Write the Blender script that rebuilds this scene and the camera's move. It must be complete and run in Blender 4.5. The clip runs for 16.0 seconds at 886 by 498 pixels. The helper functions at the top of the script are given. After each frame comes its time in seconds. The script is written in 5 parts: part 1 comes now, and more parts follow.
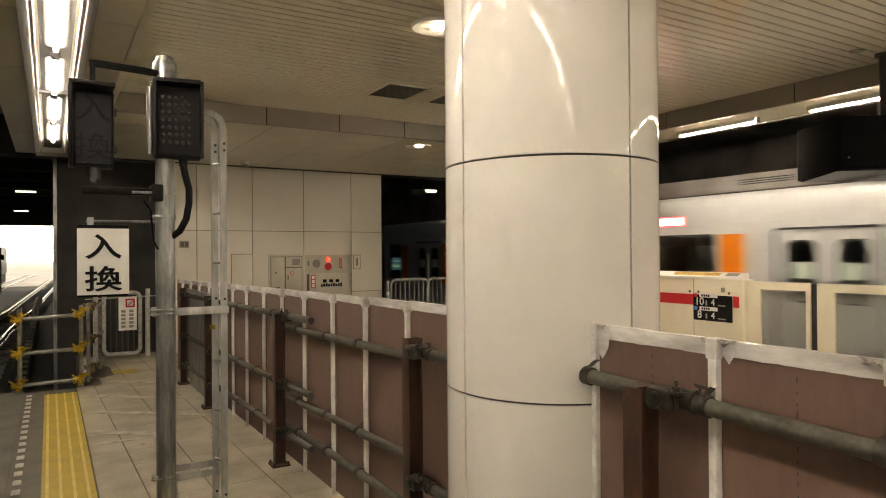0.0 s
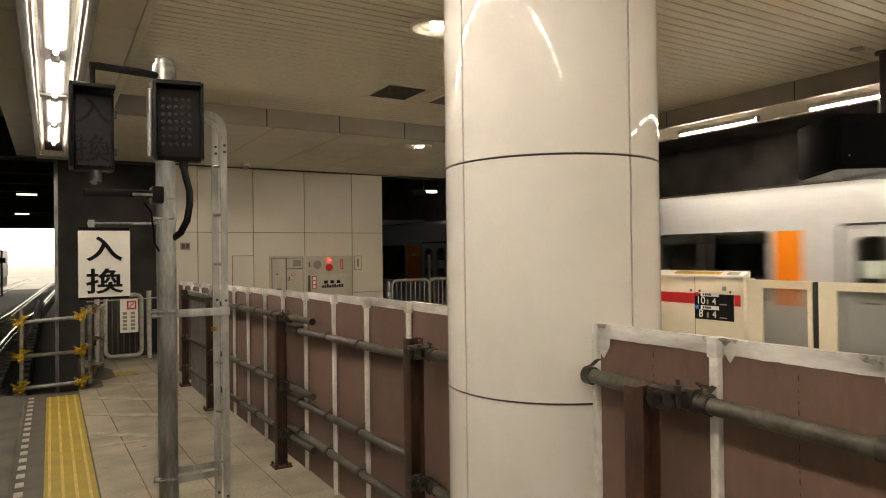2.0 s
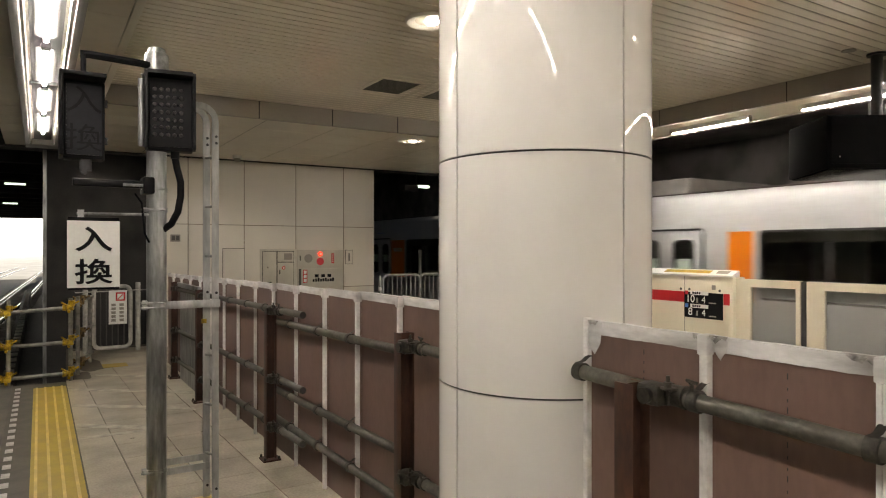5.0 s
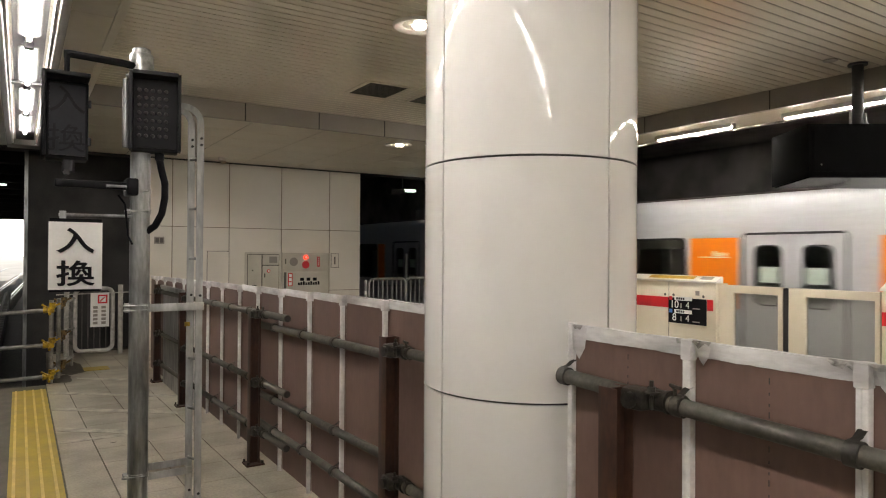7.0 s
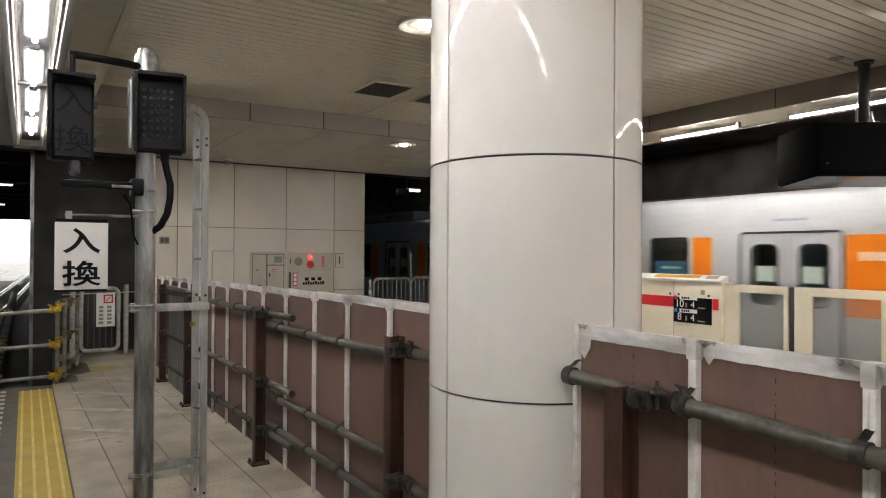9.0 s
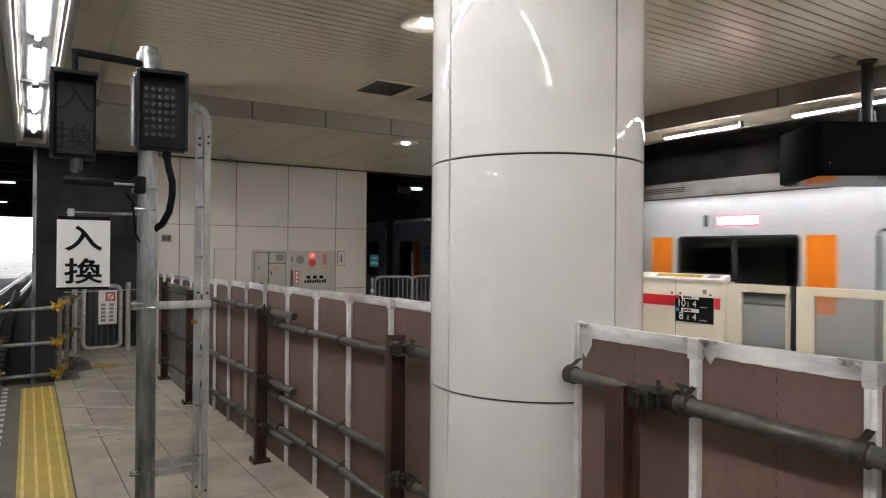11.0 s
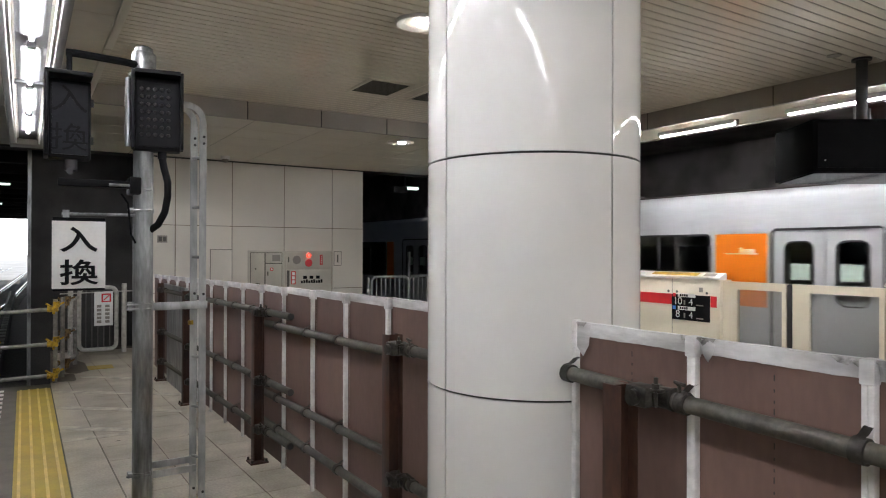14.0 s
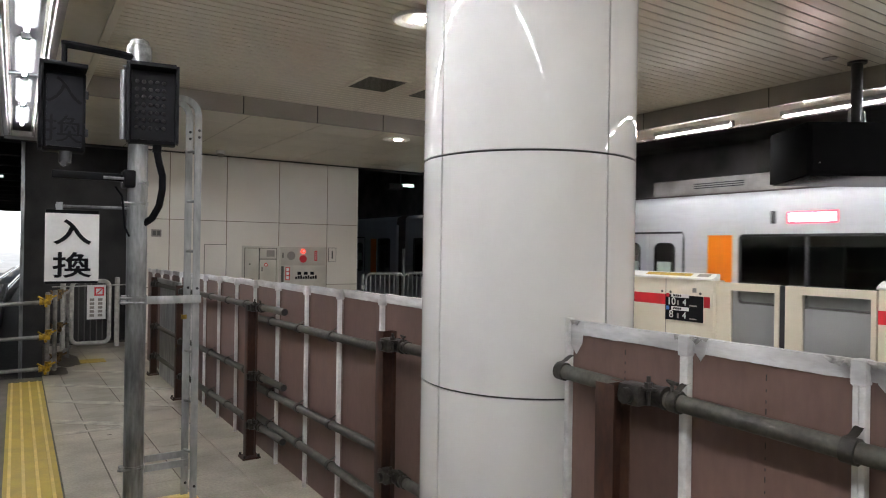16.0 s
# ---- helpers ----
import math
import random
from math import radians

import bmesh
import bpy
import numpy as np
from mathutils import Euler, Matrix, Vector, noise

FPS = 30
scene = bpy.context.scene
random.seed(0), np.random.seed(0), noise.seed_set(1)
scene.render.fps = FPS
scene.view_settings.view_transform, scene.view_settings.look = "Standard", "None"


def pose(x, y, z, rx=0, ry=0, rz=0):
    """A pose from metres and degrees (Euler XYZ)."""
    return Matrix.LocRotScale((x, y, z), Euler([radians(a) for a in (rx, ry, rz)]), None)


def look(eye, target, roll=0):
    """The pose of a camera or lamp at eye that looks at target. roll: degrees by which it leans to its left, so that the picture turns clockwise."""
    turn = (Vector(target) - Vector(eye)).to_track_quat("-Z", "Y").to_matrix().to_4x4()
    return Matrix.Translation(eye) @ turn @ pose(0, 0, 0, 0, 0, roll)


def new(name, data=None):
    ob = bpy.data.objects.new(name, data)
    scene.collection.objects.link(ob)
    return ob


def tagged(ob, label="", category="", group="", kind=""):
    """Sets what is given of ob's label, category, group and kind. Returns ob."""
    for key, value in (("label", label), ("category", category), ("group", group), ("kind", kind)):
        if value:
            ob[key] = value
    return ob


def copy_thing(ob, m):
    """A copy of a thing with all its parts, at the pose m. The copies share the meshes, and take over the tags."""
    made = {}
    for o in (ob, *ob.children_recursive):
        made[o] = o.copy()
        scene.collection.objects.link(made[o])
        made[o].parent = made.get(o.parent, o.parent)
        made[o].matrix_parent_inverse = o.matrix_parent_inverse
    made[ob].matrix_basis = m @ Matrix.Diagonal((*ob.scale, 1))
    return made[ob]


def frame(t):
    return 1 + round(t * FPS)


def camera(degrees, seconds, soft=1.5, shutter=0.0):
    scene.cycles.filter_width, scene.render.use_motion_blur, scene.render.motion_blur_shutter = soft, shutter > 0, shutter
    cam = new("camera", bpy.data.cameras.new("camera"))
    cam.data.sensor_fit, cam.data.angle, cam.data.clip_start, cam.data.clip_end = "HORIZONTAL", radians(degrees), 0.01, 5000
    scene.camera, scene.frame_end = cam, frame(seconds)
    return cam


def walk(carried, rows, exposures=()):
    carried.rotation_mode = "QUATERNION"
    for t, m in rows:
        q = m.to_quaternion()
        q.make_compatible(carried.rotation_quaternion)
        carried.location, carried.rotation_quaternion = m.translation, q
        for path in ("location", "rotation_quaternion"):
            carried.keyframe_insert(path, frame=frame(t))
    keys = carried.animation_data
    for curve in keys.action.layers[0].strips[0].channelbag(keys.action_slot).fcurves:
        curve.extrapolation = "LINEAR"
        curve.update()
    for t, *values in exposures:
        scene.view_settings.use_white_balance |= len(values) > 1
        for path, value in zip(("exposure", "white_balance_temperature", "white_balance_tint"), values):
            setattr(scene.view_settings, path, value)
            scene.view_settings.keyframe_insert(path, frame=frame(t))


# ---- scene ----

# ---------------------------------------------------------------- camera
cam = camera(67.56, 16.0, 1.1, 0.42)
EYE = (0.0, 0.0, 1.56)
# seconds, heading to the right of the tracks, tilt, roll, and the drift of the hand-held camera
PATH = (
    (0, 30.716, 0.375, -0.431, -0.001, -0.006, 0.006), (0.5, 30.638, 0.426, -0.603, -0.001, -0.005, 0.004),
    (1, 30.545, 0.389, -0.860, -0.002, -0.005, 0.005), (1.5, 30.553, 0.406, -0.688, -0.002, -0.006, 0.005),
    (2, 30.634, 0.416, -0.759, -0.000, -0.007, 0.005), (2.5, 30.679, 0.424, -0.926, -0.002, -0.005, 0.004),
    (3, 30.671, 0.225, -0.737, -0.000, -0.006, 0.004), (3.5, 30.864, 0.186, -0.749, -0.001, -0.004, 0.002),
    (4, 30.865, -0.068, -0.481, -0.003, -0.001, 0.001), (6.5, 32.334, 0.393, 0.549, -0.001, -0.003, 0.002),
    (7, 32.584, 0.407, 0.394, -0.001, -0.002, 0.000), (7.5, 32.520, 0.397, 0.409, -0.000, -0.001, 0.000),
    (8, 32.512, 0.390, 0.443, 0.000, -0.003, 0.003), (8.5, 32.300, 0.412, 0.219, -0.001, -0.004, 0.001),
    (9, 32.203, 0.358, 0.313, -0.002, -0.001, 0.001), (11.5, 32.029, 0.225, 0.444, -0.001, -0.002, 0.001),
    (12, 32.102, 0.229, 0.230, -0.002, -0.002, 0.000), (12.5, 32.130, 0.240, -0.000, 0.000, -0.000, -0.000),
    (13, 32.268, 0.170, 0.007, 0.002, 0.002, -0.000), (13.5, 32.228, 0.191, 0.380, -0.000, 0.001, -0.001),
    (14, 32.349, 0.195, 0.166, 0.000, 0.002, 0.000), (14.5, 32.474, 0.217, 0.326, 0.001, 0.001, -0.003),
    (15, 32.700, 0.144, 0.196, 0.002, 0.003, -0.003), (15.5, 32.728, 0.035, 0.515, 0.001, 0.003, -0.004),
    (16, 32.802, 0.011, 0.863, 0.000, 0.003, -0.004))


def view(yaw, tilt, roll, dx, dy, dz):
    e = Vector((EYE[0] + dx, EYE[1] + dy, EYE[2] + dz))
    y, p = radians(yaw), radians(tilt)
    return look(e, e + Vector((math.sin(y) * math.cos(p), math.cos(y) * math.cos(p), math.sin(p))), roll)


walk(cam, [(t, view(*v)) for t, *v in PATH],
     [(0, 0.0, 9700, 10), (3.5, 0.0, 8500, 10), (7, 0.0, 7500, 10), (9, 0.0, 7050, 10), (12, 0.0, 6550, 10), (16, 0.0, 6450, 10)])

# ---------------------------------------------------------------- world and light
world = bpy.data.worlds.new("world")
scene.world = world
world.use_nodes = True
wn = world.node_tree.nodes
sky = wn.new("ShaderNodeTexSky")
sky.sky_type, sky.sun_disc, sky.sun_elevation, sky.sun_rotation = "NISHITA", False, radians(50), radians(160)
wn["Background"].inputs["Strength"].default_value = 0.15
world.node_tree.links.new(sky.outputs["Color"], wn["Background"].inputs["Color"])
sun = new("sun", bpy.data.lights.new("sun", "SUN"))
sun.data.energy, sun.data.angle, sun.data.color = 4.0, radians(0.5), (1, 0.95, 0.88)
sun.matrix_world = look((0, 0, 60), (Vector((0, 0, 60)) - Vector((math.sin(radians(160)) * math.cos(radians(50)), math.cos(radians(160)) * math.cos(radians(50)), math.sin(radians(50))))))

TUBE_POWER = 143.0

# ---------------------------------------------------------------- materials


def material(name, colour, rough=0.5, metal=0.0, vary=0.12, scale=6.0, bump=0.05, fine=60.0, tint=None, random_piece=0.0, coat=0.0, stretch=(1, 1, 1), spec=0.5, placed=False):
    """A surface with a large stain pattern, fine grain and fine relief, in metres."""
    m = bpy.data.materials.new(name)
    m.use_nodes = True
    n, l = m.node_tree.nodes, m.node_tree.links
    b = n["Principled BSDF"]
    b.inputs["Roughness"].default_value, b.inputs["Metallic"].default_value = rough, metal
    b.inputs["Coat Weight"].default_value = coat
    b.inputs["Coat Roughness"].default_value = 0.06
    b.inputs["Specular IOR Level"].default_value = spec
    co = n.new("ShaderNodeTexCoord")
    mp = n.new("ShaderNodeMapping")
    mp.inputs["Scale"].default_value = stretch
    l.new(n.new("ShaderNodeNewGeometry").outputs["Position"] if placed else co.outputs["Object"], mp.inputs["Vector"])
    big = n.new("ShaderNodeTexNoise")
    big.inputs["Scale"].default_value, big.inputs["Detail"].default_value = scale, 5
    small = n.new("ShaderNodeTexNoise")
    small.inputs["Scale"].default_value, small.inputs["Detail"].default_value = fine, 3
    for k in (big, small):
        l.new(mp.outputs["Vector"], k.inputs["Vector"])
    dark = tint or tuple(c * (1 - 2.2 * vary) for c in colour)
    ramp = n.new("ShaderNodeMix")
    ramp.data_type = "RGBA"
    ramp.inputs["A"].default_value, ramp.inputs["B"].default_value = (*dark, 1), (*[min(1, c * (1 + vary * 0.5)) for c in colour], 1)
    rng = n.new("ShaderNodeMapRange")
    rng.inputs["From Min"].default_value, rng.inputs["From Max"].default_value = 0.32, 0.62
    l.new(big.outputs["Fac"], rng.inputs["Value"])
    l.new(rng.outputs["Result"], ramp.inputs["Factor"])
    hsv = n.new("ShaderNodeHueSaturation")
    l.new(ramp.outputs["Result"], hsv.inputs["Color"])
    val = n.new("ShaderNodeMapRange")
    val.inputs["From Min"].default_value, val.inputs["From Max"].default_value = 0.3, 0.7
    val.inputs["To Min"].default_value, val.inputs["To Max"].default_value = 1 - vary * 0.7, 1 + vary * 0.5
    l.new(small.outputs["Fac"], val.inputs["Value"])
    out = val.outputs["Result"]
    if random_piece:
        info = n.new("ShaderNodeObjectInfo")
        mr = n.new("ShaderNodeMapRange")
        mr.inputs["To Min"].default_value, mr.inputs["To Max"].default_value = 1 - random_piece, 1 + random_piece
        l.new(info.outputs["Random"], mr.inputs["Value"])
        mul = n.new("ShaderNodeMath")
        mul.operation = "MULTIPLY"
        l.new(out, mul.inputs[0])
        l.new(mr.outputs["Result"], mul.inputs[1])
        out = mul.outputs[0]
    l.new(out, hsv.inputs["Value"])
    l.new(hsv.outputs["Color"], b.inputs["Base Color"])
    rr = n.new("ShaderNodeMapRange")
    rr.inputs["To Min"].default_value, rr.inputs["To Max"].default_value = max(0.004, rough * (1 - vary)), min(1, rough * (1 + vary))
    l.new(big.outputs["Fac"], rr.inputs["Value"])
    l.new(rr.outputs["Result"], b.inputs["Roughness"])
    if bump:
        bp = n.new("ShaderNodeBump")
        bp.inputs["Strength"].default_value, bp.inputs["Distance"].default_value = bump, 0.004
        l.new(small.outputs["Fac"], bp.inputs["Height"])
        l.new(bp.outputs["Normal"], b.inputs["Normal"])
    return m


def glow(name, colour, power):
    m = bpy.data.materials.new(name)
    m.use_nodes = True
    b = m.node_tree.nodes["Principled BSDF"]
    b.inputs["Base Color"].default_value = (*colour, 1)
    b.inputs["Emission Color"].default_value = (*colour, 1)
    b.inputs["Emission Strength"].default_value = power
    return m


def glass(name, colour, rough=0.03, ior=1.1):
    m = bpy.data.materials.new(name)
    m.use_nodes = True
    b = m.node_tree.nodes["Principled BSDF"]
    b.inputs["Base Color"].default_value = (*colour, 1)
    b.inputs["Roughness"].default_value = rough
    b.inputs["Transmission Weight"].default_value = 1.0
    b.inputs["IOR"].default_value = ior
    return m


M_floor = material("floor_tile", (0.41, 0.372, 0.3), 0.4, vary=0.24, scale=1.9, bump=0.1, fine=60, random_piece=0.07, tint=(0.24, 0.208, 0.155), placed=True)
M_joint = material("floor_joint", (0.13, 0.117, 0.097), 0.8, vary=0.1)
M_strip = material("pale_floor_strip", (0.5, 0.47, 0.39), 0.42, vary=0.2, scale=9, placed=True)
M_edge = material("platform_edge_stone", (0.125, 0.112, 0.09), 0.65, vary=0.25, scale=3, placed=True)
M_white_mark = material("white_edge_mark", (0.62, 0.6, 0.55), 0.6, vary=0.15, scale=12)
# groove yellow darker than the rib yellow: the shading between ribs put into colour
M_yellow_groove = material("shaded_worn_yellow", (0.46, 0.32, 0.036), 0.5, vary=0.1, scale=4, tint=(0.37, 0.255, 0.034), placed=True)
M_dim_face = material("dim_display_face", (0.014, 0.0145, 0.018), 0.4, vary=0.1, spec=0.12)
M_yellow = material("yellow_tactile_tile", (0.68, 0.51, 0.14), 0.4, vary=0.15, scale=6, tint=(0.56, 0.41, 0.11), random_piece=0.03, placed=True)
M_cap = material("galvanised_cap", (0.3, 0.305, 0.3), 0.34, metal=0.7, vary=0.25, scale=18, bump=0.1, fine=70)
M_column = material("glazed_column_panel", (0.77, 0.755, 0.72), 0.004, vary=0.02, scale=1.5, bump=0.0, fine=9, spec=0.27)
M_black_joint = material("black_sealant_and_shade", (0.025, 0.024, 0.022), 0.6, vary=0.1)
M_wall = material("cream_wall_panel", (0.68, 0.643, 0.565), 0.3, vary=0.04, scale=0.9, bump=0.01, random_piece=0.015)
M_wall_joint = material("wall_joint", (0.2, 0.155, 0.105), 0.7, vary=0.1)
M_slat = material("ceiling_slat_paint", (0.88, 0.83, 0.725), 0.2, vary=0.02, scale=0.7, bump=0.0, fine=8, spec=0.8)
M_slat_gap = material("ceiling_gap_shade", (0.035, 0.032, 0.026), 0.7, vary=0.05)
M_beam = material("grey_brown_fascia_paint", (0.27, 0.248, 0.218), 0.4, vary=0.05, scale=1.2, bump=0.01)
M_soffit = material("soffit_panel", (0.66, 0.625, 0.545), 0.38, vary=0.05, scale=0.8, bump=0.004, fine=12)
M_soffit_matt = material("matt_soffit_panel", (0.66, 0.625, 0.545), 0.85, vary=0.05, scale=0.8, bump=0.01, fine=12, spec=0.1)
M_dark = material("dark_concrete", (0.055, 0.052, 0.05), 0.85, vary=0.25, scale=1.5)
# tunnel concrete lightened, its colour carries the lens veil over the blacks
M_tunnel = material("veiled_tunnel_concrete", (0.24, 0.225, 0.21), 0.85, vary=0.25, scale=1.2)
M_dark_metal = material("dark_painted_steel", (0.03, 0.03, 0.033), 0.45, vary=0.2, scale=8)
M_black_gloss = material("black_glossy_case", (0.008, 0.008, 0.009), 0.07, vary=0.1, scale=8, bump=0.0, spec=0.07)
M_case = material("black_case_paint", (0.006, 0.006, 0.0065), 0.85, vary=0.1, scale=8, bump=0.0, spec=0.04)
M_black = material("black_satin_housing", (0.007, 0.007, 0.008), 0.45, vary=0.2, scale=12, spec=0.1)
M_plywood = material("brown_painted_plywood", (0.168, 0.103, 0.084), 0.5, vary=0.11, scale=2.6, bump=0.04, fine=45, stretch=(1, 1, 0.35), random_piece=0.05)
M_tape = material("white_cloth_tape", (0.72, 0.71, 0.705), 0.42, vary=0.16, scale=11, bump=1.0, fine=40, tint=(0.42, 0.41, 0.4), stretch=(1, 0.3, 1), placed=True)
M_old_tape = material("grimy_curled_tape", (0.4, 0.385, 0.365), 0.6, vary=0.3, scale=30, bump=0.5, fine=80, placed=True)
M_batten = material("white_corner_trim", (0.82, 0.81, 0.785), 0.5, vary=0.12, scale=10, bump=0.05)
M_pipe = material("weathered_scaffold_pipe", (0.085, 0.083, 0.066), 0.55, metal=0.25, vary=0.34, scale=11, bump=0.2, fine=70, tint=(0.05, 0.043, 0.034), placed=True)
M_clamp = material("dirty_steel_clamp", (0.06, 0.055, 0.047), 0.5, metal=0.55, vary=0.3, scale=25, bump=0.3, fine=90)
M_rust = material("red_brown_rusted_steel", (0.06, 0.023, 0.012), 0.55, vary=0.35, scale=7, bump=0.15, fine=70, stretch=(1, 1, 0.4))
M_galv = material("galvanised_steel", (0.34, 0.35, 0.345), 0.35, metal=0.75, vary=0.26, scale=14, bump=0.08, fine=60, stretch=(1, 1, 0.22))
M_galv_light = material("light_galvanised_steel", (0.5, 0.51, 0.5), 0.42, metal=0.6, vary=0.15, scale=14, bump=0.06, fine=60, stretch=(1, 1, 0.3))
M_steel = material("brushed_stainless_body", (0.52, 0.525, 0.535), 0.45, metal=0.25, spec=0.3, vary=0.05, scale=0.9, bump=0.015, fine=20, stretch=(0.4, 0.15, 1))
M_door_leaf = material("stainless_door_leaf", (0.5, 0.51, 0.525), 0.4, metal=0.25, vary=0.04, scale=1, bump=0.01)
M_orange = material("orange_body_panel", (0.76, 0.2, 0.01), 0.3, vary=0.03, scale=1, bump=0.0)
M_rubber = material("black_rubber_seal", (0.02, 0.02, 0.021), 0.6, vary=0.1)
M_gangway = material("dark_brown_gangway", (0.05, 0.035, 0.03), 0.7, vary=0.2, scale=6)
M_lining = material("pale_cabin_lining", (0.6, 0.6, 0.57), 0.5, vary=0.05)
M_seat = material("dark_seat_fabric", (0.05, 0.06, 0.09), 0.9, vary=0.2)
M_window = glass("tinted_train_window", (0.8, 0.86, 0.83), 0.03, 1.45)
M_clear = glass("gate_glass", (0.86, 0.87, 0.85), 0.06)
M_clear.node_tree.nodes["Principled BSDF"].inputs["Transmission Weight"].default_value = 0.88
M_gate = material("ivory_gate_paint", (0.74, 0.68, 0.54), 0.32, vary=0.04, scale=1.5, bump=0.005)
M_red = material("red_band", (0.6, 0.02, 0.03), 0.35, vary=0.04)
M_sign_white = material("white_sign_face", (0.78, 0.77, 0.74), 0.42, vary=0.05, scale=3, bump=0.01)
M_ink = material("black_sign_ink", (0.005, 0.005, 0.006), 0.6, vary=0.1, bump=0.0, spec=0.15)
M_box = material("grey_cabinet_paint", (0.5, 0.475, 0.4), 0.4, vary=0.05, scale=4, bump=0.01)
M_box_dark = material("cabinet_gap", (0.1, 0.095, 0.08), 0.6, vary=0.1)
M_yellow_clamp = material("yellow_painted_clamp", (0.5, 0.31, 0.015), 0.5, vary=0.25, scale=30)
M_old_clamp = material("dirty_worn_clamp", (0.2, 0.13, 0.05), 0.6, vary=0.35, scale=30)
M_white_pipe = material("off_white_pipe", (0.42, 0.41, 0.37), 0.4, vary=0.15, scale=12)
M_barrier_pipe = material("dull_grey_barrier_pipe", (0.25, 0.245, 0.22), 0.5, metal=0.2, vary=0.2, scale=12)
M_rail = material("worn_rail_steel", (0.42, 0.43, 0.45), 0.25, metal=0.9, vary=0.2, scale=5)
M_ballast = material("dark_ballast", (0.07, 0.065, 0.06), 0.9, vary=0.4, scale=14, bump=0.8, fine=25)
M_sleeper = material("concrete_sleeper", (0.3, 0.29, 0.27), 0.8, vary=0.2, scale=6)
M_sticker = material("pale_green_sticker", (0.5, 0.62, 0.54), 0.5, vary=0.05)
M_pale_blue = material("pale_blue_lettering", (0.3, 0.34, 0.5), 0.4, vary=0.05)
M_blue = material("blue_sticker", (0.05, 0.2, 0.6), 0.4, vary=0.05)
M_grille = material("dark_vent_grille", (0.09, 0.085, 0.075), 0.5, vary=0.1)
M_ac = material("grey_roof_unit", (0.3, 0.28, 0.26), 0.55, vary=0.15, scale=4)
G_tube = glow("fluorescent_tube", (0.98, 0.98, 1.03), TUBE_POWER)
G_tube_east = glow("fluorescent_tube_by_train", (0.98, 0.98, 1.03), 215.0)
G_tube_far = glow("fluorescent_tube_across", (0.98, 0.98, 1.03), 85.0)
G_sky = glow("overcast_daylight", (0.93, 0.97, 1.0), 2.6)
G_down = glow("downlight_lamp", (1.0, 0.95, 0.9), 110.0)
G_red = glow("red_lamp", (1.0, 0.06, 0.03), 3.0)
G_dest = glow("red_destination_display", (1.0, 0.72, 0.74), 3.5)
G_dest_rim = glow("red_display_rim", (1.0, 0.07, 0.12), 1.2)
M_plate = material("grey_glare_plate", (0.16, 0.16, 0.16), 0.6, vary=0.05)
G_blue = glow("blue_display", (0.04, 0.12, 0.2), 0.6)
G_green = glow("green_display", (0.3, 0.55, 0.4), 0.4)
G_far = glow("far_lamp", (0.75, 0.95, 0.9), 2.0)
G_reflector = material("white_lamp_reflector", (0.85, 0.84, 0.8), 0.35, vary=0.03)

# ---------------------------------------------------------------- mesh helpers


def box(bm, x0, x1, y0, y1, z0, z1, bevel=0.0):
    m = Matrix.Translation(((x0 + x1) / 2, (y0 + y1) / 2, (z0 + z1) / 2)) @ Matrix.Diagonal((abs(x1 - x0), abs(y1 - y0), abs(z1 - z0), 1))
    r = bmesh.ops.create_cube(bm, size=1, matrix=m)
    if bevel:
        ed = list({e for v in r["verts"] for e in v.link_edges})
        bmesh.ops.bevel(bm, geom=ed, offset=bevel, segments=2, affect="EDGES", profile=0.5)
    return bm


def rod(bm, p, q, r, seg=12, r2=None):
    p, q = Vector(p), Vector(q)
    d = q - p
    m = Matrix.Translation((p + q) / 2) @ d.to_track_quat("Z", "Y").to_matrix().to_4x4()
    bmesh.ops.create_cone(bm, cap_ends=True, segments=seg, radius1=r, radius2=r if r2 is None else r2, depth=d.length, matrix=m)
    return bm


def tube(bm, pts, r, seg=10):
    """A round bar along a line of points, with shared rings at the bends."""
    pts = [Vector(p) for p in pts]
    rings = []
    ref = None
    for i, p in enumerate(pts):
        d = (pts[min(i + 1, len(pts) - 1)] - pts[max(i - 1, 0)]).normalized()
        if ref is None:
            ref = d.orthogonal().normalized()
        ref = (ref - d * ref.dot(d)).normalized()
        w = d.cross(ref)
        rings.append([bm.verts.new(p + (ref * math.cos(a) + w * math.sin(a)) * r) for a in (2 * math.pi * k / seg for k in range(seg))])
    for a, b in zip(rings, rings[1:]):
        for k in range(seg):
            bm.faces.new((a[k], a[(k + 1) % seg], b[(k + 1) % seg], b[k]))
    bm.faces.new(rings[0][::-1])
    bm.faces.new(rings[-1])
    return bm


def finish(name, bm, mat, smooth=True):
    bmesh.ops.recalc_face_normals(bm, faces=bm.faces[:])
    me = bpy.data.meshes.new(name)
    bm.to_mesh(me)
    bm.free()
    me.materials.append(mat)
    if smooth:
        me.polygons.foreach_set("use_smooth", [True] * len(me.polygons))
        me.set_sharp_from_angle(angle=radians(35))
    return me


def part(name, bm, mat, parent, label=""):
    ob = new(name, finish(name, bm, mat))
    ob.parent = parent
    return tagged(ob, label)


def thing(name, at, label, category, group="", rz=0.0):
    ob = new(name)
    ob.empty_display_size = 0.1
    ob.matrix_world = pose(*at, 0, 0, rz)
    return tagged(ob, label, category, group)


def structure(name, bm, mat, label=""):
    ob = new(name, finish(name, bm, mat))
    return tagged(ob, label, kind="structure")


def BM():
    return bmesh.new()


def one(*a, **k):
    return box(bmesh.new(), *a, **k)


def bar(*a, **k):
    return rod(bmesh.new(), *a, **k)

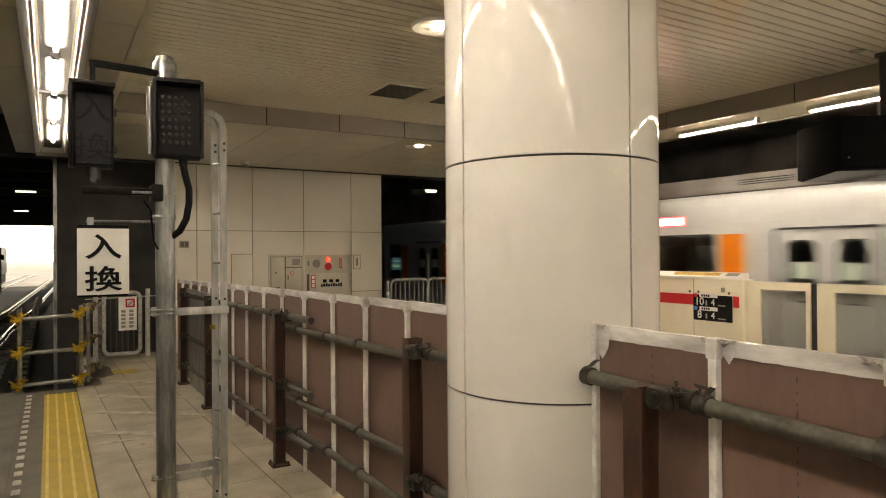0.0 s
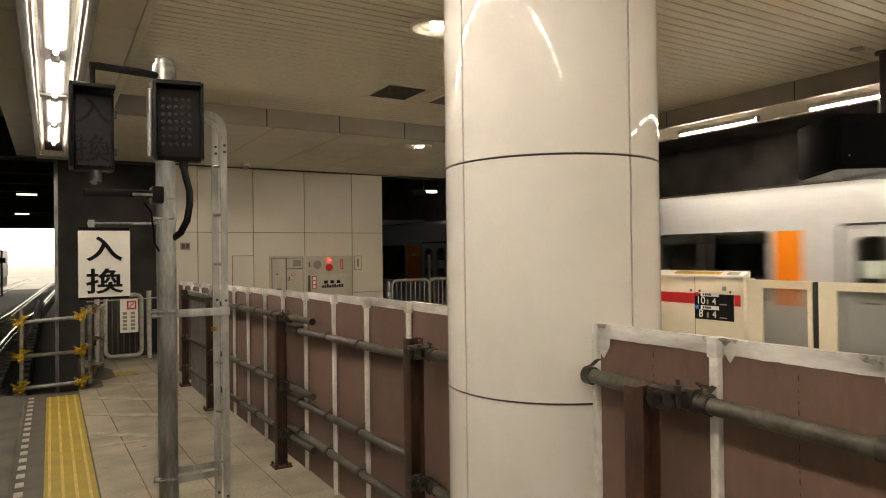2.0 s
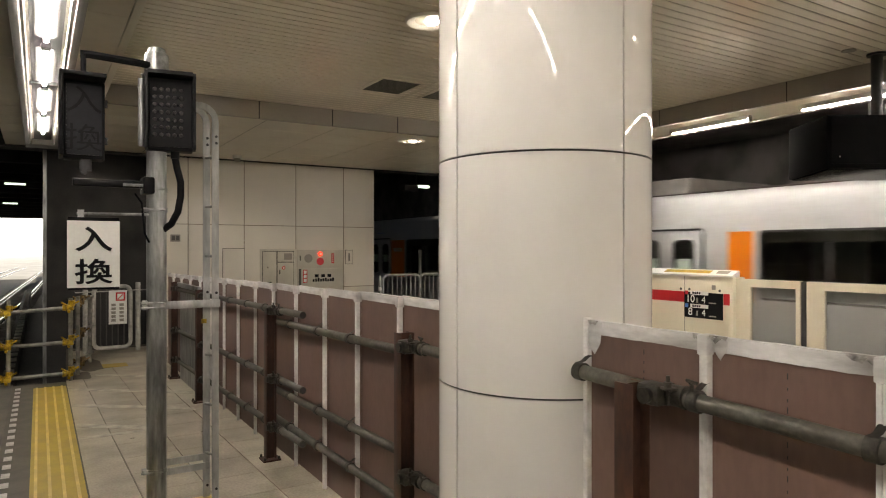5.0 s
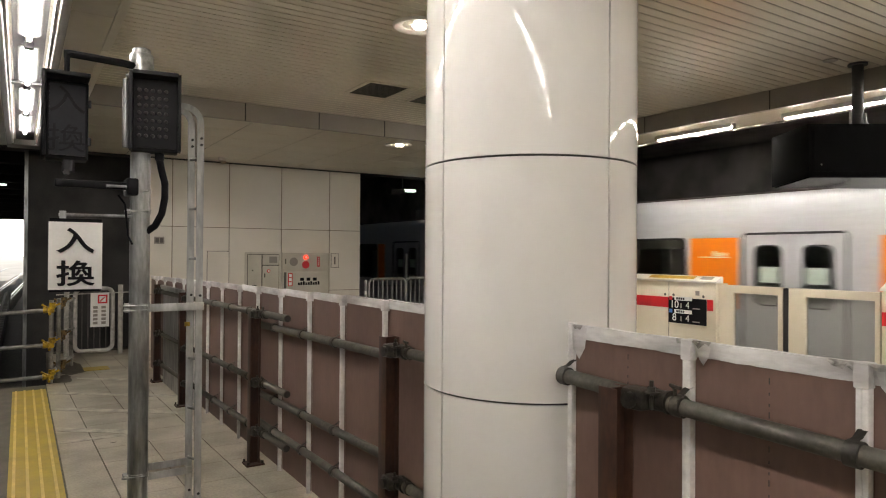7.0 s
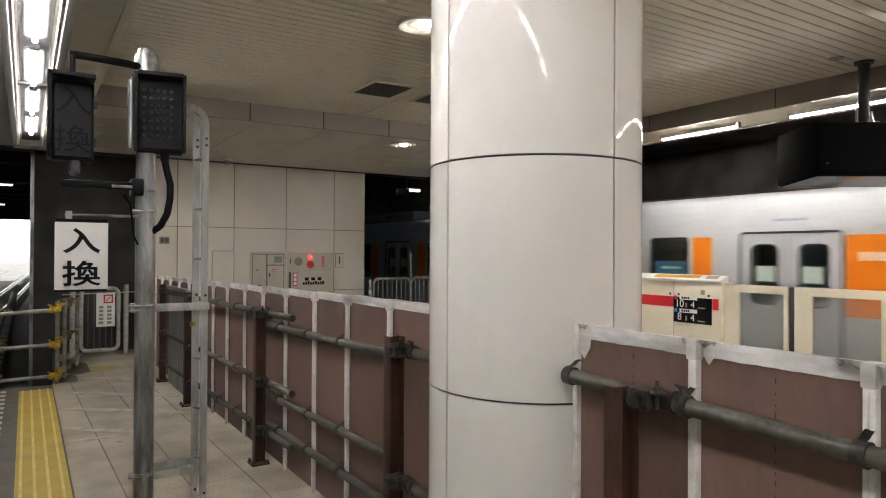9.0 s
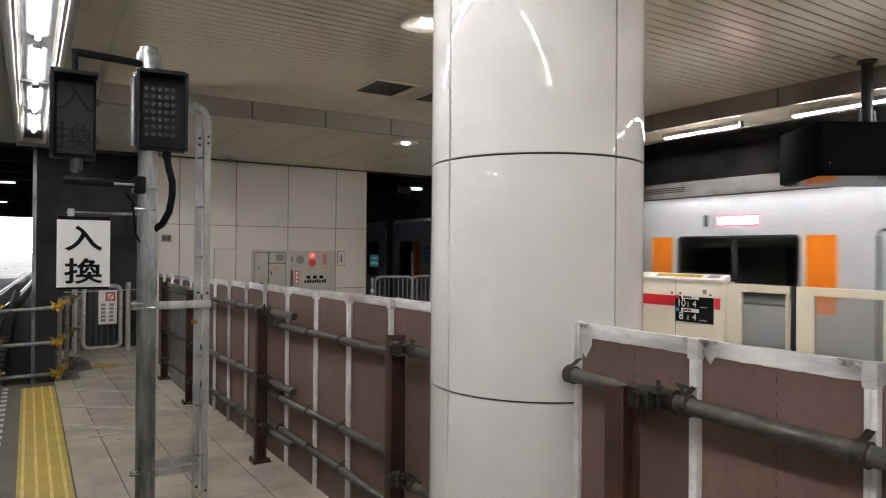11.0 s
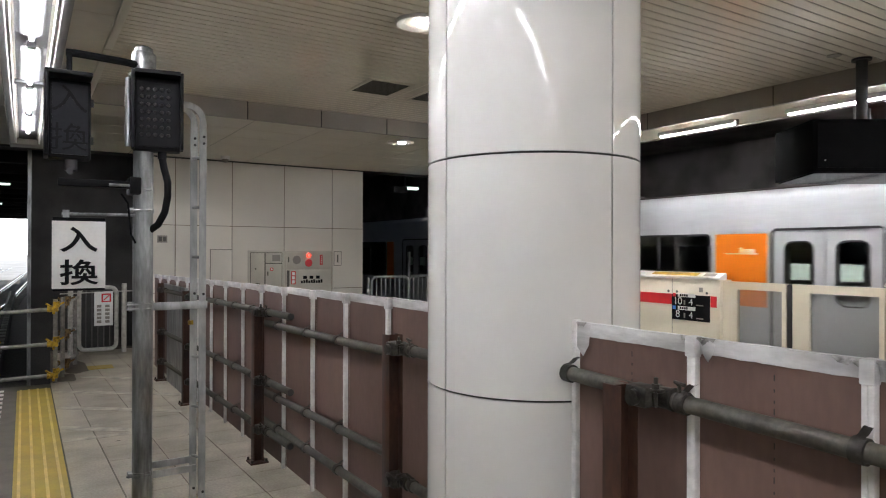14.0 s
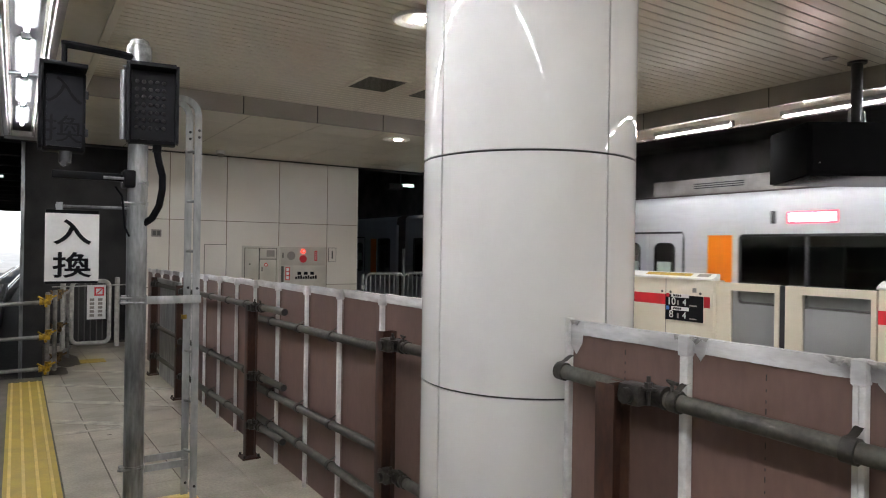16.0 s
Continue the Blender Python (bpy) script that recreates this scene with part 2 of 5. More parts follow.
# ---------------------------------------------------------------- plan
X_EDGE, X_RIGHT = -0.5, 7.86          # platform edges
Z_SLAT, Z_SOFFIT = 3.26, 3.06         # ceilings
X_L, X_R, Y_B = 0.55, 6.46, 7.56      # where the slatted ceiling ends
Y_WALL = 11.3
Y_BACK = -30.0
X_FENCE = 1.62

# ---------------------------------------------------------------- large structure
bm = BM()
box(bm, 0.36, X_RIGHT, Y_BACK, 12.0, -1.36, -0.012)
box(bm, X_EDGE, 0.36, Y_BACK, 9.06, -1.36, -0.012)
floor = structure("floor", bm, M_joint, "station platform floor of beige stone tiles with dark joints")
bm = BM()
box(bm, X_EDGE - 0.02, -0.26, Y_BACK, 9.1, -0.3, 0.0)
structure("platform_edge", bm, M_edge, "dark grey stone edging along the platform")

wall_north = structure("wall_north", one(1.5, 5.37, Y_WALL + 0.012, Y_WALL + 0.5, 0, Z_SOFFIT), M_wall_joint, "end wall clad in large cream panels")
structure("wall_dark", one(0.1, 1.5, 12.2, 12.5, -1.2, 4.4), M_dark, "dark concrete wall at the platform end")
structure("trim", one(0.05, 0.1, 12.12, 12.5, -1.2, 4.4), M_galv, "pale steel corner trim of the dark wall")
structure("wall_back", one(-16.2, 11.5, Y_BACK - 0.3, Y_BACK, -1.3, 6.0), M_dark, "dark end wall of the station hall")
structure("wall_east", one(11.2, 11.5, Y_BACK, 75, -1.3, 6.0), M_tunnel, "dark wall beyond the train track")
structure("wall_west", one(-16.5, -16.2, Y_BACK, 62, -1.3, 6.0), M_dark, "dark wall beyond the open track")
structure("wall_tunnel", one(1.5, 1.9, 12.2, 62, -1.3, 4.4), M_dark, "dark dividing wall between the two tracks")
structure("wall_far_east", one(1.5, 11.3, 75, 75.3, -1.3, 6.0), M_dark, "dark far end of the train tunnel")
structure("ground", one(-400, 400, -200, 900, -1.9, -1.35), M_ballast, "dark ballast bed of the tracks")

# slatted ceiling: one mesh of narrow boards, a near-black sheet above them paints the shaded gap
bm = BM()
n = int((Y_B - Y_BACK) / 0.1)
for i in range(n):
    y1 = Y_B - i * 0.1
    if y1 < -14 and i % 4:
        continue
    w = 0.087 if y1 >= -14 else 0.39
    box(bm, X_L, X_R, y1 - w, y1, Z_SLAT, Z_SLAT + 0.005)
structure("ceiling_slats", bm, M_slat, "glossy cream metal slat ceiling")
structure("ceiling_void", one(X_L, X_R, Y_BACK, Y_B, Z_SLAT + 0.012, Z_SLAT + 0.1), M_slat_gap, "near-black sheet for the shaded void above the slatted ceiling")


def fascia(name, along, fixed, lo, hi, step, start, sign):
    """A drop face made of painted lengths with dark joints."""
    bm = BM()
    g = BM()
    k = start
    edges = [lo]
    while k < hi:
        if k > lo:
            edges.append(k)
        k += step
    edges.append(hi)
    for a, b in zip(edges, edges[1:]):
        if along == "x":
            box(bm, a + 0.008, b - 0.008, fixed - 0.004, fixed + 0.05, Z_SOFFIT - 0.002, Z_SLAT + 0.02)
        else:
            box(bm, min(fixed - 0.004 * sign, fixed + 0.05 * sign), max(fixed - 0.004 * sign, fixed + 0.05 * sign), a + 0.008, b - 0.008, Z_SOFFIT - 0.002, Z_SLAT + 0.02)
    if along == "x":
        box(g, lo, hi, fixed + 0.004, fixed + 0.045, Z_SOFFIT + 0.002, Z_SLAT + 0.015)
    else:
        box(g, min(fixed + 0.004 * sign, fixed + 0.045 * sign), max(fixed + 0.004 * sign, fixed + 0.045 * sign), lo, hi, Z_SOFFIT + 0.002, Z_SLAT + 0.015)
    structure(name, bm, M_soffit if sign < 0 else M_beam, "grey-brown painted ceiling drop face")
    structure(name + "_joints", g, M_black_joint, "dark joints of the ceiling drop face")


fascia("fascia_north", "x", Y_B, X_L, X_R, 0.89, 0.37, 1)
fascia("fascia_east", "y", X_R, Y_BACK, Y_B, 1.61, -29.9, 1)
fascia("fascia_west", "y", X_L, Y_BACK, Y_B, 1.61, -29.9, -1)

# lower ceiling round the slatted field
bm = BM()
for i in range(12):
    x0 = -0.52 + 0.3 + (i - 0) * 0.89 - 0.19
    for j in range(6):
        y0 = Y_B + 0.055 + j * 0.62
        if x0 + 0.885 < 7.1:
            box(bm, x0, x0 + 0.88, y0, min(y0 + 0.607, 11.25), Z_SOFFIT, Z_SOFFIT + 0.004)
# near-black sheet, the shade in the gaps between soffit panels as colour
structure("ceiling_soffit_void", one(-0.4, 7.08, Y_B + 0.06, 11.28, Z_SOFFIT + 0.012, Z_SOFFIT + 0.03), M_slat_gap, "near-black sheet for the shaded void above the soffit panels")
structure("ceiling_soffit_north", bm, M_soffit, "cream soffit panels before the end wall")
bm = BM()
for i in range(26):
    y1 = Y_B + 0.05 - i * 1.45
    box(bm, X_R + 0.0504, 7.1, y1 - 1.444, y1, Z_SOFFIT, Z_SOFFIT + 0.02)
structure("ceiling_soffit_east", bm, M_soffit_matt, "soffit panels above the train side")
bm = BM()
for i in range(26):
    y1 = Y_B + 0.05 - i * 1.45
    box(bm, -0.62, X_L - 0.055, y1 - 1.444, y1, Z_SOFFIT, Z_SOFFIT + 0.02)
structure("ceiling_soffit_west", bm, M_soffit, "cream soffit panels above the open track side")
structure("ceiling_upper", one(-16.2, 11.3, Y_BACK, 12.0, 3.6, 3.9), M_tunnel, "dark structure above the ceilings")
structure("ceiling_upper_edge", one(-0.66, 7.14, 11.3, 11.5, Z_SOFFIT - 0.02, 3.6), M_dark, "dark closing strip above the end wall")
structure("ceiling_edge_west", one(-0.66, -0.62, Y_BACK, 11.4, Z_SOFFIT - 0.03, 3.6), M_beam, "painted edge of the soffit above the open track")
structure("ceiling_edge_east", one(7.1, 7.14, Y_BACK, 11.4, Z_SOFFIT - 0.02, 3.6), M_beam, "painted edge of the soffit above the train")
structure("backdrop", one(-260, 160, 420, 421, -1.3, 160), G_sky, "blown-out white daylight beyond the tunnel")
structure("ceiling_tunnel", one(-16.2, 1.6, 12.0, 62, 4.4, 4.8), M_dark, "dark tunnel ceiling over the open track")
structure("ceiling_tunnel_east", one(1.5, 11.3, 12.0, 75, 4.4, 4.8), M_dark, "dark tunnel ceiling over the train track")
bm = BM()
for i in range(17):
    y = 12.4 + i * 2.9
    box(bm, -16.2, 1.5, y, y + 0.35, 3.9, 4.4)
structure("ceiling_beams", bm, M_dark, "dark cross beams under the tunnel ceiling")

# ---------------------------------------------------------------- column
COL = (1.767, 2.108)
COL_R = 0.428


def column():
    d = 2.75
    th = thing("round_column", (COL[0], COL[1], 0), "round station column clad in glossy off-white curved panels with black joints", "column")
    part("core", bar((0, 0, 0), (0, 0, 3.3), COL_R - 0.009, 96), M_black_joint, th, "black sealant joints")
    zs = (0.0, 0.168, 1.038, 1.907, 2.777, 3.262)
    first = 181.7
    for z0, z1 in zip(zs, zs[1:]):
        for k in range(4):
            a0, a1 = radians(first + 90 * k) + 0.0105, radians(first + 90 * (k + 1)) - 0.0105
            bm = BM()
            seg = 26
            rows = []
            for r, za, zb in ((COL_R - 0.01, z0 + 0.004, z1 - 0.004), (COL_R, z0 + 0.004, z1 - 0.004)):
                lo, hi = [], []
                for i in range(seg + 1):
                    a = a0 + (a1 - a0) * i / seg
                    lo.append(bm.verts.new((r * math.cos(a), r * math.sin(a), za)))
                    hi.append(bm.verts.new((r * math.cos(a), r * math.sin(a), zb)))
                rows.append((lo, hi))
            (li, hi_), (lo_, ho) = rows
            for i in range(seg):
                bm.faces.new((lo_[i], lo_[i + 1], ho[i + 1], ho[i]))
                bm.faces.new((ho[i], ho[i + 1], hi_[i + 1], hi_[i]))
                bm.faces.new((lo_[i], lo_[i + 1], li[i + 1], li[i]))
            bm.faces.new((lo_[0], ho[0], hi_[0], li[0]))
            bm.faces.new((lo_[-1], ho[-1], hi_[-1], li[-1]))
            part("panel", bm, M_column, th)
    return th


column()

# ---------------------------------------------------------------- lamp rows


def tube_lamp(name, x, y0, y1, z, label, group, glowing, radius=0.0105, wide=0.008):
    th = thing(name, (x, (y0 + y1) / 2, z), label, "ceiling light", group)
    h = (y1 - y0) / 2
    part("tube", bar((0, -h + 0.03, 0), (0, h - 0.03, 0), radius, 12), glowing, th, "lit white fluorescent tube")
    bm = BM()
    box(bm, -wide, wide, -h, h, radius + 0.0015, Z_SOFFIT - z)
    # side lips added to the wide housings to keep tube light off the soffit
    if wide > 0.02:
        for q in (-1, 1):
            box(bm, q * wide, q * (wide + 0.004), -h, h, -0.005, Z_SOFFIT - z)
    part("housing", bm, G_reflector if wide > 0.02 else M_beam, th)
    for s in (-1, 1):
        part("end_cap", one(-0.02, 0.02, s * h - 0.02, s * h + 0.0, -0.02, Z_SOFFIT - z - 0.001), M_beam, th)
    return th


for i in range(-17, 2):
    y0 = 4.547 + i * 1.652
    if y0 < 10.2:
        tube_lamp("tube_light", 6.8, y0, y0 + 1.067, 3.018, "lit bare fluorescent tube under the soffit by the train", "tube lights by the train", G_tube_east, 0.02, 0.04)


def capsule(y0, y1, half, depth):
    """A long plate with rounded ends, flattened in height, for the glare round a tube."""
    bm = BM()
    ring = []
    for k in range(24):
        a = 2 * math.pi * k / 24
        ring.append((half * math.cos(a), (y1 - half if math.sin(a) >= 0 else y0 + half) + half * math.sin(a)))
    lev = []
    for sc, z in ((0.55, depth), (0.9, depth * 0.7), (1.0, 0.0), (0.9, -depth * 0.7), (0.55, -depth)):
        lev.append([bm.verts.new((x * sc, y, z)) for x, y in ring])
    for a, b in zip(lev, lev[1:]):
        for k in range(24):
            bm.faces.new((a[k], a[(k + 1) % 24], b[(k + 1) % 24], b[k]))
    bm.faces.new(lev[0])
    bm.faces.new(lev[-1][::-1])
    return bm


def trough():
    th = thing("light_trough", (0.041, -8, 3.022), "long trough of lit fluorescent tubes under the soffit", "ceiling light")
    y0, y1 = -21.5, 18.5
    part("back", one(-0.1, 0.1, y0, y1, 0.031, 0.037), M_dark_metal, th, "dark grey back of the trough")
    for s in (-1, 1):
        part("reflector", one(s * 0.122, s * 0.14, 1.2, y1, -0.03, 0.036), G_reflector, th, "white reflector strip")
        part("side", one(s * 0.145, s * 0.2, y0, y1, -0.045, 0.037, bevel=0.006), M_beam, th)
    part("cross_bar", one(-0.118, 0.118, 14.88, 14.97, 0.008, 0.03), M_dark_metal, th, "dark cross bar between the lamp units")
    part("end_plate", one(-0.2, 0.2, y1 + 0.002, y1 + 0.35, -0.045, 0.037, bevel=0.006), M_beam, th)
    ends = [(17.75 - 1.44 * k, 1.2) for k in range(4)] + [(11.66, 1.02), (10.38, 1.02)]
    y = 8.81
    while y > y0 + 2.6:
        ends += [(y, 1.02), (y - 1.21, 1.02)]
        y -= 2.75
    for y, length in ends:
        part("tube", bar((0, y - length + 0.03, 0), (0, y - 0.03, 0), 0.016, 14), G_tube, th, "lit white fluorescent tube")
        # plate added behind each tube, it lights up as the tube's wide glare
        pl = capsule(y - length, y, 0.072, 0.004)
        bmesh.ops.translate(pl, verts=pl.verts[:], vec=(0, 0, 0.0265))
        part("glare_plate", pl, M_plate, th, "plate added behind the tube to widen its glare")
        part("socket", one(-0.03, 0.03, y - length - 0.1, y - length - 0.02, -0.01, 0.03), M_dark_metal, th)
    return th


trough()

# lamps of the platforms across the open tracks
for xx in (-8.4, -14.4):
    for i in range(-16, 6):
        tube_lamp("tube_light", xx, i * 1.5, i * 1.5 + 0.95, 3.0, "lit fluorescent tube over the opposite platform", "tube lights across the tracks", G_tube_far)
    structure("ceiling_opposite", one(xx - 0.5, xx + 0.5, -26, 10, Z_SOFFIT, 3.6), M_dark, "dark soffit over the opposite platform")
# two walls added out of sight behind the column to block lamp light
structure("wall_platform_end", one(7.28, 7.4, 6.9, 11.6, 0.002, 3.04), M_wall, "plain wall added unseen behind the column to keep lamp light off the train")
structure("wall_light_block_return", one(7.28, 7.96, 11.62, 11.9, -1.3, 3.55), M_dark, "dark wall return added unseen to keep lamp light out of the tunnel")
structure("pavement_opposite", one(-16.1, -5.6, Y_BACK, 11, -1.3, -0.02), M_floor, "platform across the open tracks")


def downlight(x, y, z):
    th = thing("downlight", (x, y, z), "round recessed ceiling downlight with a white ring", "ceiling light", "downlights")
    bm = BM()
    n = 36
    prof = ((0.185, 0.0), (0.18, -0.012), (0.168, -0.02), (0.152, -0.018), (0.125, -0.006), (0.1, -0.002))
    rings = [[bm.verts.new((r * math.cos(2 * math.pi * k / n), r * math.sin(2 * math.pi * k / n), h)) for k in range(n)] for r, h in prof]
    for a, b in zip(rings, rings[1:]):
        for k in range(n):
            bm.faces.new((a[k], a[(k + 1) % n], b[(k + 1) % n], b[k]))
    part("ring", bm, G_reflector, th, "white trim ring")
    part("cone", bar((0, 0, -0.004), (0, 0, 0.0), 0.11, 28), M_soffit, th, "pale inner cone")
    part("lamp", bar((0.02, 0.0, -0.02), (0.02, 0.0, -0.0045), 0.042, 20, 0.055), G_down, th, "lit lamp")
    return th


for xx, yy in ((2.47, 4.24), (2.47, 0.5), (4.6, 0.5), (4.6, -3.3), (4.6, -7.1)):
    downlight(xx, yy, Z_SLAT - 0.002)
downlight(4.37, 8.0, Z_SOFFIT - 0.002)

# ---------------------------------------------------------------- fence of panels


def top_of(y):
    return 1.315 if y < 3 else 1.315 - 0.012 * (y - 3)


def line_of(y):
    return X_FENCE if y < 3 else X_FENCE - 0.02 * (y - 3)


def fence_panel(y0, y1, group):
    """One plywood sheet between y0 and y1, taped along its top and framed by a white batten at its near edge."""
    x = line_of((y0 + y1) / 2)
    zt = top_of((y0 + y1) / 2)
    th = thing("fence_panel", (x, y0, 0), "brown painted plywood hoarding panel with white taped edges", "fence panel", group)
    w = y1 - y0
    part("board", one(0.0, 0.012, 0.004, w - 0.004, 0.02, zt - 0.002), M_plywood, th)
    # tape folded over the top edge, with a slightly uneven lower edge
    bm = BM()
    n = max(8, int(w / (0.02 if y0 < 2 else 0.05)))
    rows = []
    for i in range(n + 1):
        y = w * i / n
        lo = 0.043 + 0.003 * noise.noise(Vector((y0 * 7 + y * 14, 3.1, 0))) + 0.002 * noise.noise(Vector((y0 * 5 + y * 60, 8.1, 0)))
        top = 0.003 + 0.0025 * noise.noise(Vector((y0 * 3 + y * 9, 1.7, 2)))
        col = []
        for k in range(6):
            z = zt - lo + (lo + top) * k / 5
            x = -0.0035 - 0.0085 * abs(noise.noise(Vector((y * 26 + y0, z * 38, 5.5 + y0)))) * (0.35 + math.sin(math.pi * k / 5))
            col.append(bm.verts.new((x, y, z)))
        col.append(bm.verts.new((0.016, y, zt + top)))
        col.append(bm.verts.new((0.016, y, zt - 0.05)))
        rows.append(col)
    for p, q in zip(rows, rows[1:]):
        for k in range(7):
            bm.faces.new((p[k], q[k], q[k + 1], p[k + 1]))
    part("tape", bm, M_tape, th, "torn white cloth tape along the top")
    if y0 < 2:
        bm = BM()
        for k in range(40):
            box(bm, -0.0012, 0.0, w * 0.5 - 0.0012, w * 0.5 + 0.0012, 0.1 + k * 0.029, 0.108 + k * 0.029 + 0.008 * (k % 3 == 0))
        tagged(part("nail_line", bm, M_black_joint, th, "row of small dark nail marks"), kind="stuff")
    trim = one(-0.026, -0.001, -0.0145, -0.0005, 0.01, zt - 0.01, bevel=0.002)
    box(trim, -0.022, -0.001, 0.0015, 0.0155, 0.01, zt - 0.01, bevel=0.002)
    part("batten", trim, M_batten, th, "white corner trim")
    bm = BM()
    box(bm, -0.03, 0.014, -0.0165, 0.0175, zt - 0.052, zt + 0.006, bevel=0.004)
    part("tape_fold", bm, M_tape, th)
    return th


NEAR_EDGES = [-1.12, -0.65, -0.19, 0.28, 0.745, 1.21, 1.68]
for a, b in zip(NEAR_EDGES, NEAR_EDGES[1:]):
    fence_panel(a, b, "hoarding panels")
FAR_EDGES = [2.52, 3.06, 3.575, 4.07, 4.60, 5.10, 5.575, 6.10, 6.59, 7.1, 7.6, 8.1, 8.6, 9.1, 9.6]
for a, b in zip(FAR_EDGES, FAR_EDGES[1:]):
    fence_panel(a, b, "hoarding panels")


def end_batten():
    th = thing("end_batten", (X_FENCE, 1.69, 0), "white corner trim closing the hoarding beside the column", "trim")
    part("strip", one(-0.014, 0.012, -0.008, 0.014, 0.01, 1.325, bevel=0.003), M_batten, th)
    bm = BM()
    vs = [bm.verts.new(v) for v in ((-0.012, -0.012, 1.32), (-0.011, -0.075, 1.313), (-0.014, -0.07, 1.245), (-0.016, -0.045, 1.205), (-0.012, -0.012, 1.235))]
    bm.faces.new(vs)
    bmesh.ops.solidify(bm, geom=bm.faces[:], thickness=0.002)
    part("tape_flap", bm, M_tape, th, "loose flap of white tape")


end_batten()


def flap(y, s):
    """A loose corner of tape beside a batten."""
    th = thing("tape_flap", (X_FENCE - 0.016, y, top_of(y)), "loose torn corner of white tape on the hoarding", "tape")
    bm = BM()
    vs = [bm.verts.new(v) for v in ((0, 0.0, 0.004), (-0.006, -s * 0.04, 0.0), (-0.01, -s * 0.06, -0.008), (-0.009, -s * 0.052, -0.035), (-0.006, -s * 0.034, -0.06), (0, -s * 0.016, -0.045))]
    bm.faces.new(vs)
    bmesh.ops.solidify(bm, geom=bm.faces[:], thickness=0.0015)
    part("cloth", bm, M_tape, th)
    return th


for y in (1.19, 0.725, 0.26):
    flap(y, 1)


def curl(y, w, h):
    """A grimy strip of old tape that has come loose and curls over the top edge."""
    th = thing("loose_tape", (X_FENCE - 0.012, y, top_of(y)), "grimy strip of old tape curling off the hoarding", "tape", "loose tape ends")
    bm = BM()
    rng = random.Random(int(y * 1000))
    rows = []
    for i in range(6):
        u = i / 5
        k = (0.25, 0.9, 0.55, 1.0, 0.7, 0.2)[i] * rng.uniform(0.75, 1.1)
        rows.append([bm.verts.new((-0.005 - rng.uniform(0.0, 0.012) * v, w * (u - 0.5 + rng.uniform(-0.08, 0.08) * v), 0.006 - h * v * k)) for v in (0, 0.5, 1.0)])
    for p, q in zip(rows, rows[1:]):
        for k in range(2):
            bm.faces.new((p[k], q[k], q[k + 1]))
            bm.faces.new((p[k], q[k + 1], p[k + 1]))
    bmesh.ops.solidify(bm, geom=bm.faces[:], thickness=0.001)
    part("cloth", bm, M_old_tape, th)


for q in ((1.235, 0.03, 0.02), (1.165, 0.06, 0.022), (1.65, 0.05, 0.02), (0.785, 0.075, 0.022), (0.70, 0.06, 0.02)):
    curl(*q)


def steel_post(x, y, z):
    th = thing("steel_post", (x, y, 0), "red-brown rusted steel section post holding the hoarding", "post", "hoarding posts")
    beam = one(-0.037, -0.031, -0.037, 0.037, 0.012, z, bevel=0.002)
    box(beam, 0.031, 0.037, -0.037, 0.037, 0.012, z, bevel=0.002)
    box(beam, -0.031, 0.031, -0.003, 0.003, 0.012, z - 0.002)
    part("beam", beam, M_rust, th)
    part("base_plate", one(-0.065, 0.065, -0.065, 0.065, 0, 0.012), M_rust, th)
    for a in (-1, 1):
        for b in (-1, 1):
            part("bolt", bar((a * 0.052, b * 0.052, 0.012), (a * 0.052, b * 0.052, 0.032), 0.009, 6), M_clamp, th)
    return th


POSTS = ((1.515, 1.397, 1.165), (1.505, 2.83, 1.16), (1.465, 4.87, 1.12), (1.4, 7.08, 1.15), (1.4, 8.55, 1.17))
for q in POSTS:
    steel_post(*q)


def pipe(y0, y1, z0, z1, off, hooks=(), group="hoarding pipes"):
    """A scaffold tube along the hoarding, with bent straps that hold it to the battens."""
    th = thing("scaffold_pipe", (line_of(y0) + off, y0, z0), "weathered grey-green scaffold pipe strapped along the hoarding", "pipe", group)
    dx, dy, dz = line_of(y1) - line_of(y0), y1 - y0, z1 - z0
    part("tube", bar((0, 0, 0), (dx, dy, dz), 0.0243, 16), M_pipe, th)
    d = Vector((dx, dy, dz)).normalized()
    for e, s in ((Vector((0, 0, 0)), -1), (Vector((dx, dy, dz)), 1)):
        # black disc on the closed end paints the shade inside the pipe
        part("bore_shade", bar(e + d * s * 0.0004, e + d * s * 0.001, 0.0205, 14), M_black_joint, th, "black disc for the shaded hollow of the pipe end")
    for h in hooks:
        k = (h - y0) / dy
        c = Vector((dx * k, h - y0, dz * k))
        bm = BM()
        ring = []
        for q in ((-off - 0.012, 0, 0.05), (-off - 0.03, 0, 0.047), (0.01, 0, 0.034), (-0.01, 0, 0.03)):
            v = c + Vector(q)
            ring.append([bm.verts.new(v + Vector((0, w, 0))) for w in (-0.011, 0.011)])
        for r0, r1 in zip(ring, ring[1:]):
            bm.faces.new((r0[0], r1[0], r1[1], r0[1]))
        bmesh.ops.solidify(bm, geom=bm.faces[:], thickness=0.005)
        rod(bm, c - d * 0.016, c + d * 0.016, 0.0305, 16)
        part("strap", bm, M_clamp, th, "bent steel strap")
    return th


